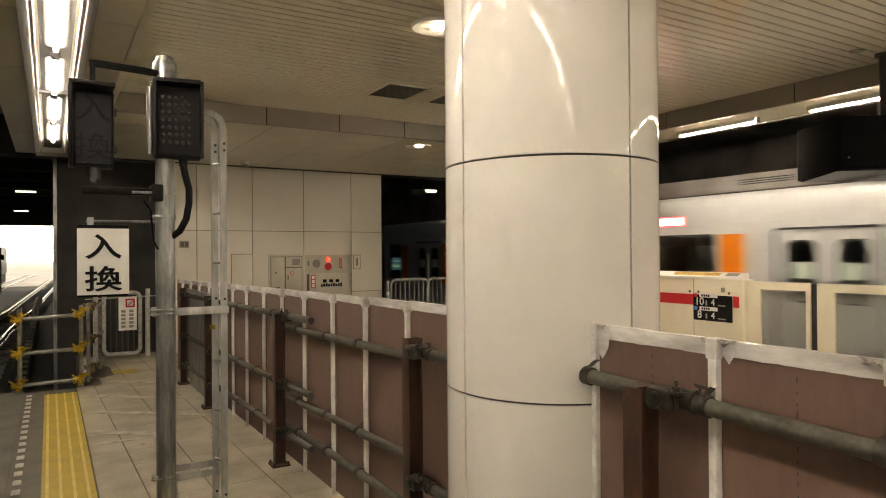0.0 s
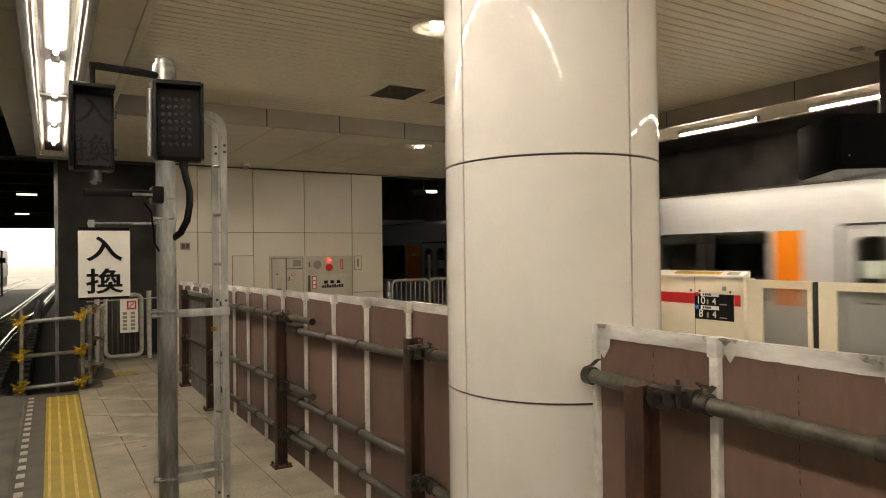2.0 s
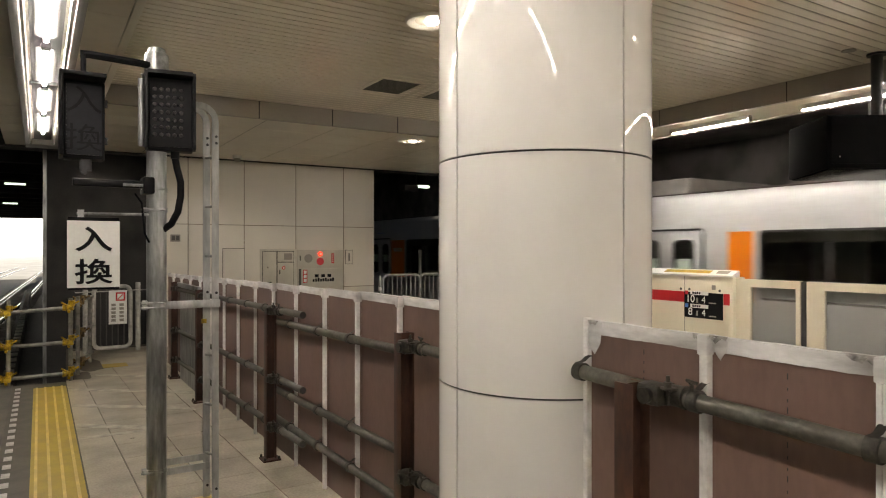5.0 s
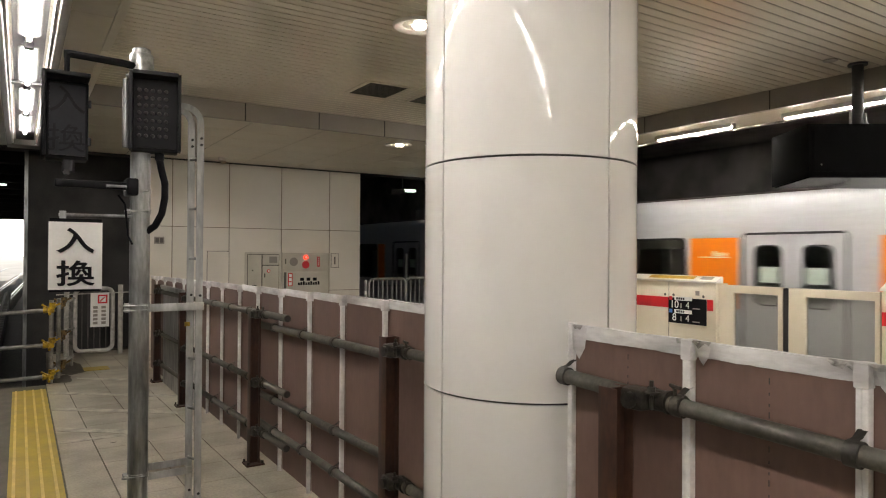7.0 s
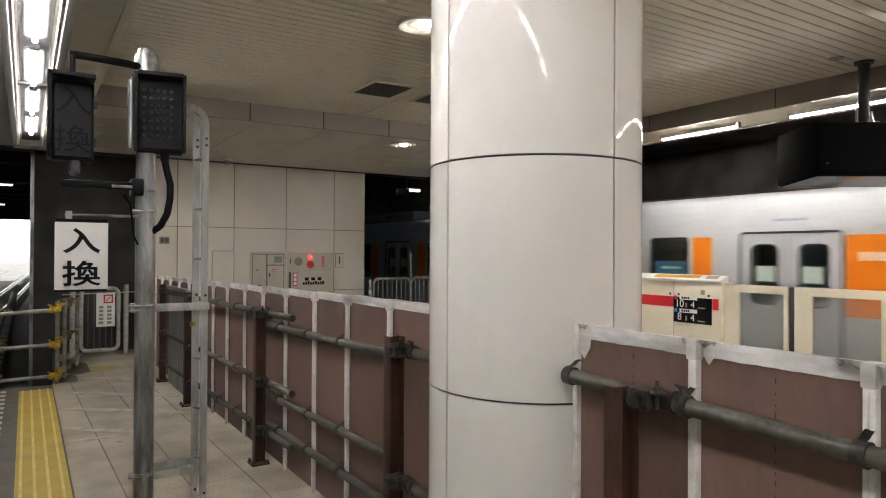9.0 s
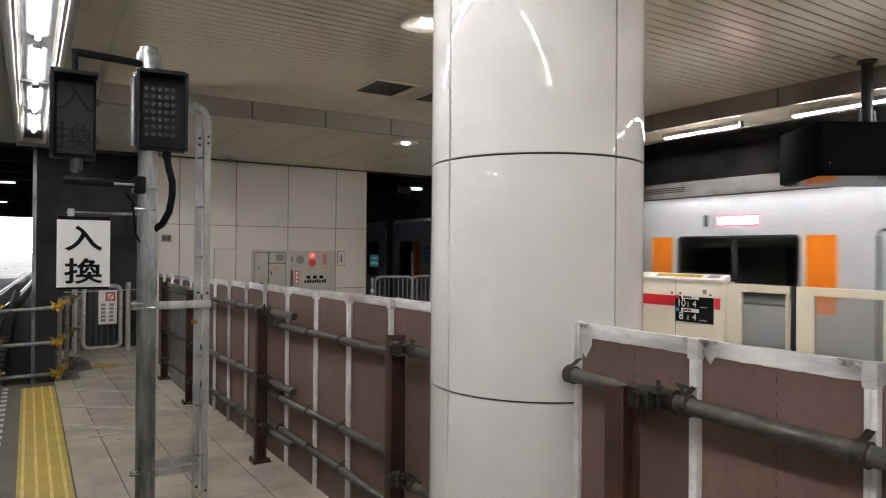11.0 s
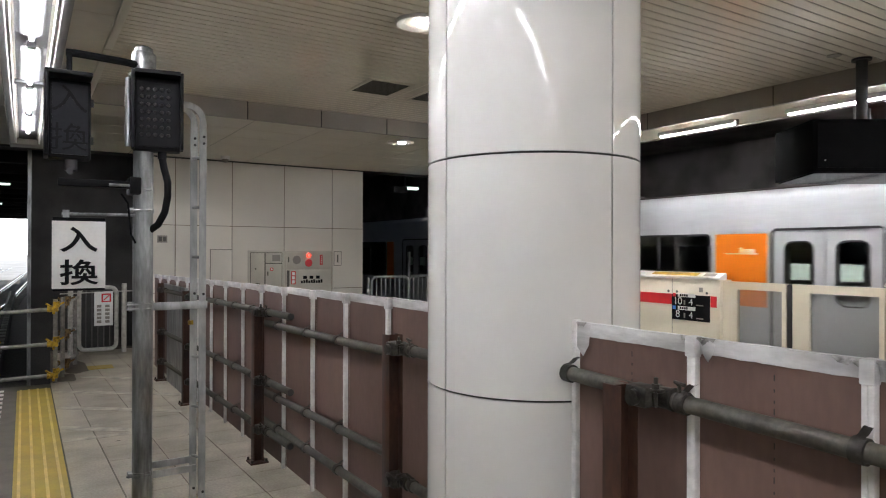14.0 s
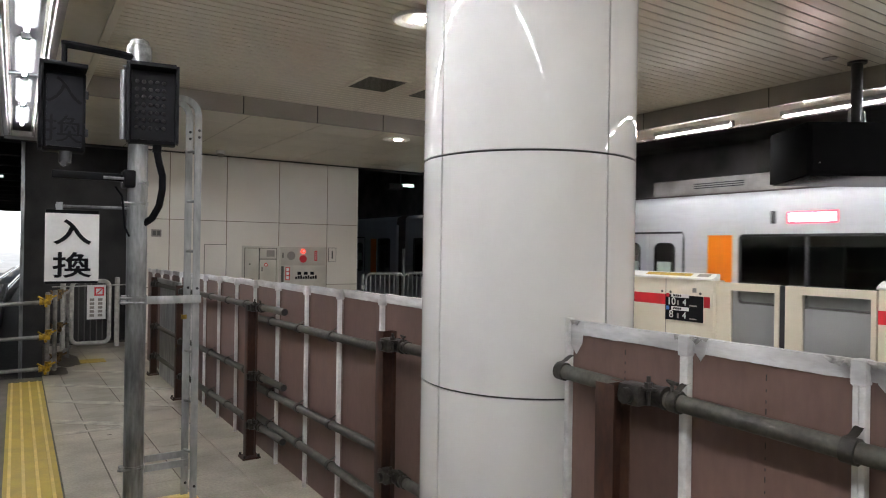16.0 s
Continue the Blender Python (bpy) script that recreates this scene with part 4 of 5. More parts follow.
def hydrant_cabinet():
    th = thing("hydrant_cabinet", (3.86, Y_WALL - 0.004, 0), "grey fire hydrant cabinet with a lit red lamp", "fire cabinet")
    part("frame", one(0.015, 0.885, -0.012, 0.0, 0.3, 1.555, bevel=0.004), M_box, th)
    part("alarm_panel", one(0.045, 0.855, -0.02, -0.0125, 1.235, 1.53, bevel=0.003), M_box, th)
    part("hose_door", one(0.095, 0.855, -0.02, -0.0125, 0.33, 1.215, bevel=0.003), M_box, th)
    part("speaker", bar((0.22, -0.024, 1.4), (0.22, -0.02, 1.4), 0.075, 28), M_beam, th, "round grey loudspeaker grille")
    lamp = part("red_lamp", bar((0.44, -0.05, 1.48), (0.44, -0.02, 1.48), 0.036, 20, 0.04), G_red, th, "lit red lamp")
    part("lamp_core", bar((0.44, -0.056, 1.48), (0.44, -0.05, 1.48), 0.022, 16), G_reflector, lamp)
    part("alarm_button", bar((0.44, -0.032, 1.345), (0.44, -0.02, 1.345), 0.068, 24), M_red, th, "red alarm push plate")
    part("red_plate", one(0.655, 0.705, -0.024, -0.02, 1.31, 1.49), M_red, th)
    for k in range(4):
        part("white_dot", bar((0.68, -0.027, 1.345 + k * 0.037), (0.68, -0.024, 1.345 + k * 0.037), 0.011, 10), M_sign_white, th)
    part("handle", one(0.06, 0.08, -0.03, -0.02, 1.36, 1.45), M_box_dark, th)
    part("gap", one(0.045, 0.09, -0.018, -0.0125, 0.6, 1.215), M_box_dark, th)
    part("red_label", one(0.12, 0.2, -0.024, -0.02, 0.97, 1.2), M_red, th, "red and white label")
    for k in range(3):
        part("label_mark", one(0.135, 0.185, -0.026, -0.024, 0.985 + k * 0.072, 1.04 + k * 0.072), M_sign_white, th)
    for k in range(3):
        part("text_bar", one(0.34 + k * 0.12, 0.41 + k * 0.12, -0.023, -0.02, 1.06, 1.115), M_ink, th)
    for k in range(9):
        part("text_bar", one(0.3 + k * 0.046, 0.335 + k * 0.046, -0.023, -0.02, 0.985, 1.03 + 0.01 * (k % 3)), M_ink, th)
    return th


hydrant_cabinet()


def switch_cabinet():
    th = thing("switch_cabinet", (3.22, Y_WALL - 0.004, 0), "grey electrical cabinet with three small doors set in the wall", "cabinet")
    part("frame", one(0, 0.64, -0.01, 0.0, 0.5, 1.565, bevel=0.004), M_box, th)
    part("rebate", one(0.04, 0.6, -0.0125, -0.0105, 0.54, 1.53), M_box_dark, th)
    part("tall_door", one(0.05, 0.285, -0.02, -0.013, 0.9, 1.52, bevel=0.003), M_box, th)
    part("meter_door", one(0.305, 0.59, -0.02, -0.013, 1.345, 1.52, bevel=0.003), M_box, th)
    part("lower_door", one(0.305, 0.59, -0.02, -0.013, 0.9, 1.33, bevel=0.003), M_box, th)
    part("meter_grille", one(0.42, 0.56, -0.024, -0.02, 1.38, 1.49), M_beam, th)
    part("red_ring", bar((0.36 + 0.05, -0.024, 1.24), (0.41, -0.02, 1.24), 0.03, 20), M_red, th, "small red indicator ring")
    part("ring_core", bar((0.41, -0.027, 1.24), (0.41, -0.024, 1.24), 0.016, 16), M_sign_white, th)
    part("handle", one(0.335, 0.35, -0.028, -0.02, 1.13, 1.2), M_ink, th)
    part("lock", bar((0.13, -0.024, 1.25), (0.13, -0.02, 1.25), 0.012, 12), M_ink, th)
    part("slot", one(0.12, 0.2, -0.023, -0.02, 0.985, 1.0), M_ink, th)
    return th


switch_cabinet()


def plain_hatch():
    th = thing("wall_hatch", (2.6, Y_WALL - 0.004, 0), "plain cream service hatch in the end wall", "hatch")
    part("rebate", one(0, 0.36, -0.004, 0.0, 0.5, 1.58), M_box_dark, th)
    part("door", one(0.008, 0.352, -0.014, -0.0045, 0.508, 1.572, bevel=0.003), M_wall, th)
    return th


plain_hatch()
sp = thing("notice_plate", (4.79, Y_WALL - 0.004, 1.29), "small framed pale plate with a green mark on the wall", "plate")
part("frame", one(0, 0.15, -0.008, 0, 0, 0.26), M_box_dark, sp)
part("face", one(0.008, 0.142, -0.012, -0.0085, 0.008, 0.252), M_wall, sp)
part("mark", one(0.06, 0.085, -0.015, -0.0125, 0.06, 0.2), M_grille, sp)
sw = thing("switch_plate", (1.79, Y_WALL - 0.004, 1.685), "small dark grey double switch plate on the wall", "switch")
part("plate", one(0, 0.15, -0.012, 0, 0, 0.115, bevel=0.003), M_beam, sw)
for k in (0, 1):
    part("rocker", one(0.018 + k * 0.065, 0.068 + k * 0.065, -0.018, -0.0125, 0.02, 0.095), M_grille, sw)

# ---------------------------------------------------------------- gate housing details


def gate_details():
    th = thing("car_number_plate", (X_GATE - 0.003, 5.42, 0.64), "black car-number plate with white figures on the ivory gate", "sign")
    part("plate", one(-0.004, 0, 0, 0.6, 0, 0.345), M_ink, th)
    rot = (90, 0, -90)
    for z, s, col in ((0.205, "10", M_red), (0.03, "8", M_blue)):
        part("white_band", one(-0.006, -0.0045, 0.22, 0.5, z + 0.105, z + 0.155), M_sign_white, th)
        part("square", one(-0.006, -0.0045, 0.535, 0.585, z + 0.105, z + 0.155), col, th)
        lettering("figure", s, 0.145, (-0.006, 0.50, z + 0.045), M_sign_white, th, rot)
        lettering("figure", "4", 0.125, (-0.006, 0.29, z + 0.04), M_sign_white, th, rot)
        part("text_bar", one(-0.006, -0.0045, 0.38, 0.405, z + 0.0, z + 0.065), M_beam, th)
        part("text_bar", one(-0.006, -0.0045, 0.1, 0.21, z + 0.0, z + 0.015), M_beam, th)
        for k in range(4):
            part("text_bar", one(-0.0075, -0.0065, 0.34 + k * 0.034, 0.365 + k * 0.034, z + 0.115, z + 0.145), M_ink, th)
    return th


gate_details()

# ---------------------------------------------------------------- signal pole with its boxes, sign and ladder


def signal_pole():
    th = thing("signal_pole", (0.57, 4.07, 0), "galvanised steel signal pole with bands and a domed cap", "signal")
    part("pole", bar((0, 0, 0), (0, 0, 2.63), 0.053, 40), M_galv, th)
    bm = BM()
    n = 28
    prof = ((0.058, 2.56), (0.064, 2.562), (0.064, 2.66), (0.059, 2.672), (0.05, 2.676), (0.047, 2.7), (0.03, 2.71), (0.001, 2.713))
    rings = [[bm.verts.new((r * math.cos(2 * math.pi * k / n), r * math.sin(2 * math.pi * k / n), z)) for k in range(n)] for r, z in prof]
    for a, b in zip(rings, rings[1:]):
        for k in range(n):
            bm.faces.new((a[k], a[(k + 1) % n], b[(k + 1) % n], b[k]))
    part("cap", bm, M_cap, th, "domed galvanised cap")
    for z in (2.54, 1.9, 1.785, 1.258, 1.232, 0.305):
        b = part("band", bar((0, 0, z - 0.013), (0, 0, z + 0.013), 0.0575, 36), M_galv, th, "steel clamping band")
        part("lug", one(-0.075, -0.05, -0.03, 0.03, z - 0.012, z + 0.012, bevel=0.003), M_galv, b)
        part("bolt", bar((-0.085, -0.035, z), (0.035, -0.06, z), 0.006, 8), M_galv, b)
    # arms that carry the boxes on the left
    part("top_arm", tube(BM(), [(-0.03, -0.03, 2.595), (-0.1, -0.04, 2.6), (-0.34, -0.05, 2.607), (-0.385, -0.05, 2.605)], 0.021, 8), M_black, th, "black painted bracket arm")
    part("low_arm", one(-0.42, -0.03, -0.07, -0.03, 1.9, 1.94, bevel=0.006), M_black, th, "black painted bracket arm")
    part("arm_block", one(-0.08, -0.02, -0.09, 0.06, 1.87, 1.965, bevel=0.01), M_black, th)
    part("arm_bolt", bar((-0.18, -0.075, 1.915), (-0.06, -0.075, 1.915), 0.008, 10), M_galv, th)
    part("sign_arm", bar((-0.4, -0.05, 1.752), (-0.03, -0.02, 1.757), 0.008, 10), M_galv, th)
    part("side_wire", tube(BM(), [(-0.12, -0.06, 1.87), (-0.085, -0.06, 1.82), (-0.075, -0.06, 1.72), (-0.07, -0.06, 1.65), (-0.045, -0.05, 1.6)], 0.006, 6), M_black, th, "thin black cable")
    return th


signal_pole()


M_lens = material("unlit_lens", (0.045, 0.042, 0.04), 0.45, vary=0.1, spec=0.2)


def lamp_box():
    th = thing("signal_lamp_box", (0.634, 3.98, 2.115), "black signal lamp box with rows of unlit lenses", "signal lamp", rz=-9)
    part("housing", one(-0.13, 0.115, -0.015, 0.09, 0.0, 0.415, bevel=0.008), M_black, th)
    bm = BM()
    box(bm, -0.135, -0.118, -0.11, -0.016, 0.0, 0.42)
    box(bm, 0.112, 0.127, -0.11, -0.016, 0.0, 0.42)
    box(bm, -0.118, 0.112, -0.12, -0.016, 0.405, 0.425)
    part("hood", bm, M_black, th, "black shading hood")
    part("face", one(-0.112, 0.106, -0.022, -0.0155, 0.02, 0.4), M_black, th)
    for i in range(5):
        for j in range(7):
            x, z = -0.085 + i * 0.034, 0.085 + j * 0.042
            part("lens", bar((x, -0.034, z), (x, -0.022, z), 0.008, 10, 0.012), M_lens, th, "small unlit lens")
    part("gland", bar((0.02, 0.03, -0.04), (0.02, 0.03, 0.0), 0.024, 14), M_black, th)
    bm = BM()
    tube(bm, [(0.02, 0.03, -0.035), (0.03, 0.03, -0.09), (0.05, 0.03, -0.17), (0.05, 0.03, -0.25), (0.035, 0.03, -0.34), (0.0, 0.04, -0.41), (-0.04, 0.06, -0.44)], 0.0195, 14)
    part("conduit", bm, M_black, th, "thick black flexible conduit")
    part("side_rail", bar((-0.155, 0.03, 0.02), (-0.155, 0.03, 0.4), 0.016, 12), M_galv, th)
    return th


lamp_box()


def display_box():
    th = thing("signal_display_box", (0.2, 3.98, 2.04), "black unlit signal display box with dark characters behind its face", "signal lamp")
    part("housing", one(-0.095, 0.1, -0.01, 0.12, 0.0, 0.41, bevel=0.008), M_black, th)
    part("side_hood", one(-0.115, -0.097, -0.13, 0.08, 0.0, 0.435, bevel=0.004), M_black, th)
    part("top_hood", one(-0.112, 0.1, -0.13, 0.06, 0.413, 0.435, bevel=0.004), M_black, th)
    part("face", one(-0.08, 0.085, -0.016, -0.0105, 0.02, 0.39), M_dim_face, th, "dark display glass")
    lettering("character", "\u5165", 0.18, (0.0, -0.0165, 0.3), M_ink, th, stretch=(1, 0.85), bold=0.001)
    lettering("character", "\u63db", 0.18, (0.0, -0.0165, 0.1), M_ink, th, stretch=(1, 0.85), bold=0.001)
    for z in (0.1, 0.3):
        part("hinge", bar((0.105, -0.005, z - 0.02), (0.105, -0.005, z + 0.02), 0.008, 10), M_dark_metal, th)
    part("lower_mount", bar((0.01, 0.03, -0.06), (0.01, 0.03, 0.0), 0.03, 14), M_dark_metal, th)
    part("mount_bolt", bar((0.0, -0.02, -0.07), (0.0, -0.045, -0.07), 0.016, 8), M_dark_metal, th)
    part("upper_mount", bar((0.0, 0.03, 0.43), (0.0, 0.03, 0.56), 0.014, 10), M_black, th)
    return th


display_box()


def hanging_sign():
    th = thing("shunting_sign", (0.246, 3.95, 1.36), "white square-cornered sign plate with two black characters", "sign")
    part("plate", one(-0.1235, 0.1235, 0.0, 0.004, 0.0, 0.352), M_sign_white, th)
    part("back_frame", one(-0.12, 0.12, 0.0045, 0.02, -0.012, 0.37), M_black, th, "black backing frame")
    lettering("character", "\u5165", 0.178, (0.0, -0.002, 0.246), M_ink, th, stretch=(1, 0.78), label="black printed character", bold=0.0035)
    lettering("character", "\u63db", 0.178, (0.0, -0.002, 0.074), M_ink, th, stretch=(1, 0.78), label="black printed character", bold=0.0035)
    part("hanger", one(-0.075, -0.045, 0.005, 0.02, 0.37, 0.41), M_galv, th)
    return th


hanging_sign()


def ladder():
    th = thing("pole_ladder", (0.88, 4.15, 0), "galvanised steel ladder rails clamped beside the signal pole", "ladder")
    for dx, dy, top in ((-0.008, 0.06, 2.39), (0.025, -0.03, 2.39)):
        bm = BM()
        box(bm, dx - 0.02, dx + 0.02, dy - 0.004, dy + 0.004, 0.0, top - 0.06)
        box(bm, dx + 0.014, dx + 0.02, dy + 0.0041, dy + 0.03, 0.0, top - 0.06)
        part("rail", bm, M_galv_light, th)
        arc = []
        for k in range(9):
            a = radians(k * 90 / 8)
            arc.append((dx - 0.09 + 0.09 * math.cos(a), dy, top - 0.06 + 0.09 * math.sin(a)))
        arc.append((dx - 0.16, dy, top + 0.03))
        bm = BM()
        prev = None
        for i, q in enumerate(arc):
            nx = Vector(arc[min(i + 1, len(arc) - 1)]) - Vector(arc[max(i - 1, 0)])
            nrm = Vector((-nx.z, 0, nx.x)).normalized() * 0.019
            cur = [bm.verts.new(Vector(q) + nrm + Vector((0, s, 0))) for s in (-0.004, 0.004)] + [bm.verts.new(Vector(q) - nrm + Vector((0, s, 0))) for s in (0.004, -0.004)]
            if prev:
                for k in range(4):
                    bm.faces.new((prev[k], prev[(k + 1) % 4], cur[(k + 1) % 4], cur[k]))
            prev = cur
        part("hook", bm, M_galv_light, th, "bent top of the ladder rail")
        for z in (2.2, 2.24, 1.3, 0.12):
            part("rivet", bar((dx + 0.005, dy - 0.009, z), (dx + 0.005, dy - 0.004, z), 0.008, 10), M_dark_metal, th)
    for k in range(7):
        z = 0.32 + k * 0.3
        part("rung", bar((-0.012, 0.056, z), (0.03, -0.03, z), 0.009, 10), M_galv_light, th)
    part("bracket", one(-0.27, 0.05, -0.05, -0.04, 1.215, 1.26, bevel=0.002), M_galv_light, th)
    bm = BM()
    for y, z in ((-0.055, 0.275), (0.045, 0.3)):
        box(bm, -0.26, -0.01, y, y + 0.006, z - 0.02, z + 0.02)
    part("low_bracket", bm, M_galv_light, th)
    part("base", one(-0.3, 0.06, -0.06, 0.09, 0.0, 0.05, bevel=0.01), M_yellow, th, "yellow painted base block")
    part("tag", one(-0.045, -0.015, 0.02, 0.03, 1.115, 1.14), M_yellow_clamp, th, "yellow and black marker tape")
    return th


ladder()

# ---------------------------------------------------------------- platform-end barrier


def barrier():
    th = thing("pipe_barrier", (0.1, 9.03, 0), "grey pipe barrier with yellow clamps across the platform end", "barrier")
    posts = {"a": (-0.4, 0.0), "b": (0.22, 0.0), "c": (0.31, 0.35), "d": (0.5, 1.3)}
    for k, (x, y) in posts.items():
        part("post", bar((x, y, -0.0), (x, y, 0.98 if k != "d" else 0.9), 0.024, 14), M_barrier_pipe, th)

    def grip(x, y, z, mat, label):
        c = part("clamp", one(x - 0.045, x + 0.03, y - 0.055, y + 0.035, z - 0.034, z + 0.034, bevel=0.012), mat, th, label)
        part("clamp_jaw", bar((x - 0.085, y - 0.02, z), (x - 0.045, y - 0.02, z), 0.036, 12), mat, c)
        part("clamp_jaw", bar((x + 0.01, y - 0.02, z + 0.02), (x + 0.01, y - 0.02, z + 0.085), 0.036, 12), mat, c)
        part("clamp_bolt", bar((x - 0.04, y - 0.07, z + 0.03), (x - 0.1, y - 0.06, z + 0.07), 0.011, 8), mat, c)
        part("clamp_bolt", bar((x + 0.03, y - 0.065, z + 0.05), (x + 0.085, y - 0.05, z + 0.075), 0.012, 8), mat, c)
        part("clamp_nut", bar((x - 0.02, y - 0.085, z - 0.045), (x - 0.02, y - 0.05, z - 0.03), 0.017, 6), mat, c)

    for z, low in ((0.09, 0.08), (0.46, 0.445), (0.87, 0.835)):
        part("rail", bar((-0.47, 0.0, low), (0.26, 0.0, z), 0.0225, 14), M_barrier_pipe, th)
        grip(-0.4, 0.0, low, M_yellow_clamp, "yellow pipe clamp")
        part("side_rail", bar((0.2, 0.0, z + 0.03), (0.54, 1.5, z + 0.03), 0.0225, 14), M_barrier_pipe, th)
        grip(0.22, 0.0, z, M_yellow_clamp, "yellow pipe clamp")
        grip(0.36, 0.5, z + 0.03, M_old_clamp, "dirty worn yellow pipe clamp")
    return th


barrier()


def no_entry_gate():
    th = thing("pipe_gate", (0.95, 11.2, 0), "off-white pipe gate with thin bars at the platform end", "gate")
    loop = []
    w, z0, z1, r = 0.25, 0.07, 1.0, 0.09
    for cx, cz, a0 in ((w - r, z1 - r, 0), (-w + r, z1 - r, 90), (-w + r, z0 + r, 180), (w - r, z0 + r, 270)):
        for k in range(6):
            a = radians(a0 + k * 18)
            loop.append((cx + r * math.cos(a), 0, cz + r * math.sin(a)))
    loop.append(loop[0])
    part("frame", tube(BM(), loop, 0.03, 12), M_white_pipe, th)
    for i in range(5):
        x = -0.16 + i * 0.08
        part("bar", bar((x, 0, 0.07), (x, 0, 1.0), 0.008, 8), M_grille, th)
    for x in (-0.36, 0.36):
        part("post", bar((x, 0.03, 0), (x, 0.03, 1.05), 0.035, 16), M_white_pipe, th)
    part("wire", bar((-0.5, -0.03, 0.92), (0.5, -0.03, 0.94), 0.008, 8), M_white_pipe, th)
    return th


no_entry_gate()


def keep_out_sign():
    th = thing("keep_out_sign", (1.02, 11.13, 0.43), "white notice board with a red crossed square and grey writing", "sign")
    part("board", one(-0.125, 0.125, 0, 0.01, 0, 0.51), M_sign_white, th)
    part("red_square", one(-0.03, 0.1, -0.003, -0.001, 0.35, 0.48), M_red, th)
    part("square_field", one(-0.008, 0.078, -0.005, -0.0035, 0.372, 0.458), M_sign_white, th)
    bm = BM()
    rod(bm, (0.0, -0.006, 0.38), (0.07, -0.006, 0.45), 0.008, 6)
    part("red_stroke", bm, M_red, th)
    for c in (-0.06, 0.05):
        for k in range(5):
            part("text_bar", one(c - 0.03, c + 0.03, -0.003, -0.001, 0.04 + k * 0.058, 0.08 + k * 0.058), M_beam, th)
    return th


keep_out_sign()


def barricade(x, y, w, label):
    th = thing("steel_barricade", (x, y, 0), label, "barricade", "steel barricades")
    r = 0.1
    pts = [(-w / 2, 0, 0.02), (-w / 2, 0, 1.12 - r)]
    for k in range(1, 7):
        a = radians(180 - k * 15)
        pts.append((-w / 2 + r + r * math.cos(a), 0, 1.12 - r + r * math.sin(a)))
    for k in range(0, 7):
        a = radians(90 - k * 15)
        pts.append((w / 2 - r + r * math.cos(a), 0, 1.12 - r + r * math.sin(a)))
    pts.append((w / 2, 0, 0.02))
    part("frame", tube(BM(), pts, 0.022, 12), M_galv, th)
    part("bottom_rail", bar((-w / 2, 0, 0.2), (w / 2, 0, 0.2), 0.012, 8), M_galv, th)
    n = 8
    for i in range(1, n):
        x_ = -w / 2 + w * i / n
        part("bar", bar((x_, 0, 0.2), (x_, 0, 1.11), 0.009, 8), M_galv, th)
    for s in (-1, 1):
        part("foot", one(s * w / 2 - 0.02, s * w / 2 + 0.02, -0.2, 0.2, 0, 0.02), M_galv, th)
    return th


barricade(5.38, 10.2, 0.72, "silver pipe barricade with thin bars behind the hoarding")
barricade(6.2, 10.35, 0.72, "silver pipe barricade with thin bars behind the hoarding")
pp = thing("pipe_stub", (4.96, 10.2, 0), "short grey pipe with a white band beside the barricade", "post")
part("pipe", bar((0, 0, 0), (0, 0, 1.1), 0.022, 12), M_galv, pp)
part("band", bar((0, 0, 0.86), (0, 0, 0.92), 0.03, 12), M_sign_white, pp)
tp = thing("track_post", (7.1, 12.6, 0), "thin pale post in the dark beside the track", "post")
part("pole", bar((0, 0, -1.3), (0, 0, 1.55), 0.035, 12), M_galv, tp)
cc = thing("track_camera", (6.6, 11.9, 2.75), "dark camera with a lit lamp hanging over the track", "security camera")
part("body", one(-0.3, 0.02, -0.1, 0.1, 0.0, 0.12, bevel=0.02), M_dark_metal, cc)
part("lamp", one(0.04, 0.3, -0.05, 0.05, 0.08, 0.13), G_far, cc, "small lit lamp")
part("bracket", bar((0, 0, 0.12), (0, 0, 0.9), 0.02, 10), M_dark_metal, cc)

# ---------------------------------------------------------------- open track, far train and daylight end


def veer(y):
    return 0.0 if y < 20 else 0.042 * (y - 20) * min(1, (y - 20) / 20) * 0.9


def rail(x0):
    th = thing("track_rail", (x0, 0, -1.12), "worn steel rail shining towards the daylight", "rail", "rails of the open track")
    bm = BM()
    ys = [-30, -10, 0, 10, 20, 25, 30, 35, 40, 50, 60, 75, 95, 120]
    prev = None
    for y in ys:
        cx = veer(y)
        cur = [bm.verts.new((cx + a, y, z)) for a, z in ((-0.033, 0.0), (0.033, 0.0), (0.033, -0.04), (0.01, -0.06), (0.01, -0.14), (0.06, -0.155), (-0.06, -0.155), (-0.01, -0.14), (-0.01, -0.06), (-0.033, -0.04))]
        if prev:
            for k in range(len(cur)):
                bm.faces.new((prev[k], prev[(k + 1) % len(cur)], cur[(k + 1) % len(cur)], cur[k]))
        prev = cur
    part("steel", bm, M_rail, th)


for x0 in (-1.47, -2.54, -5.0 + 0.53 - 0.9, -5.0 - 0.53 - 0.9 + 0.0):
    rail(x0)
sl = thing("sleepers", (0, 0, -1.3), "concrete sleepers under the open track", "sleepers")
tagged(sl, kind="stuff")
bm = BM()
for i in range(150):
    y = -20 + i * 0.75
    box(bm, -3.0 + veer(y), -1.0 + veer(y), y, y + 0.24, -0.08, 0.02)
part("sleeper", bm, M_sleeper, sl)
cw = thing("cable_trough", (-0.75, 9.8, -1.34), "dark concrete cable trough beside the open track", "cable trough")
part("body", one(0, 0.35, 0, 40, 0, 0.3, bevel=0.02), M_dark, cw)
grip = finish("lid_grip", box(BM(), 0.12, 0.3, 0, 0.35, 0.3, 0.34), M_sleeper)
for k in range(40):
    ob = new("lid_grip", grip)
    ob.parent = cw
    ob.location = (0, 4 + k * 0.9, 0)
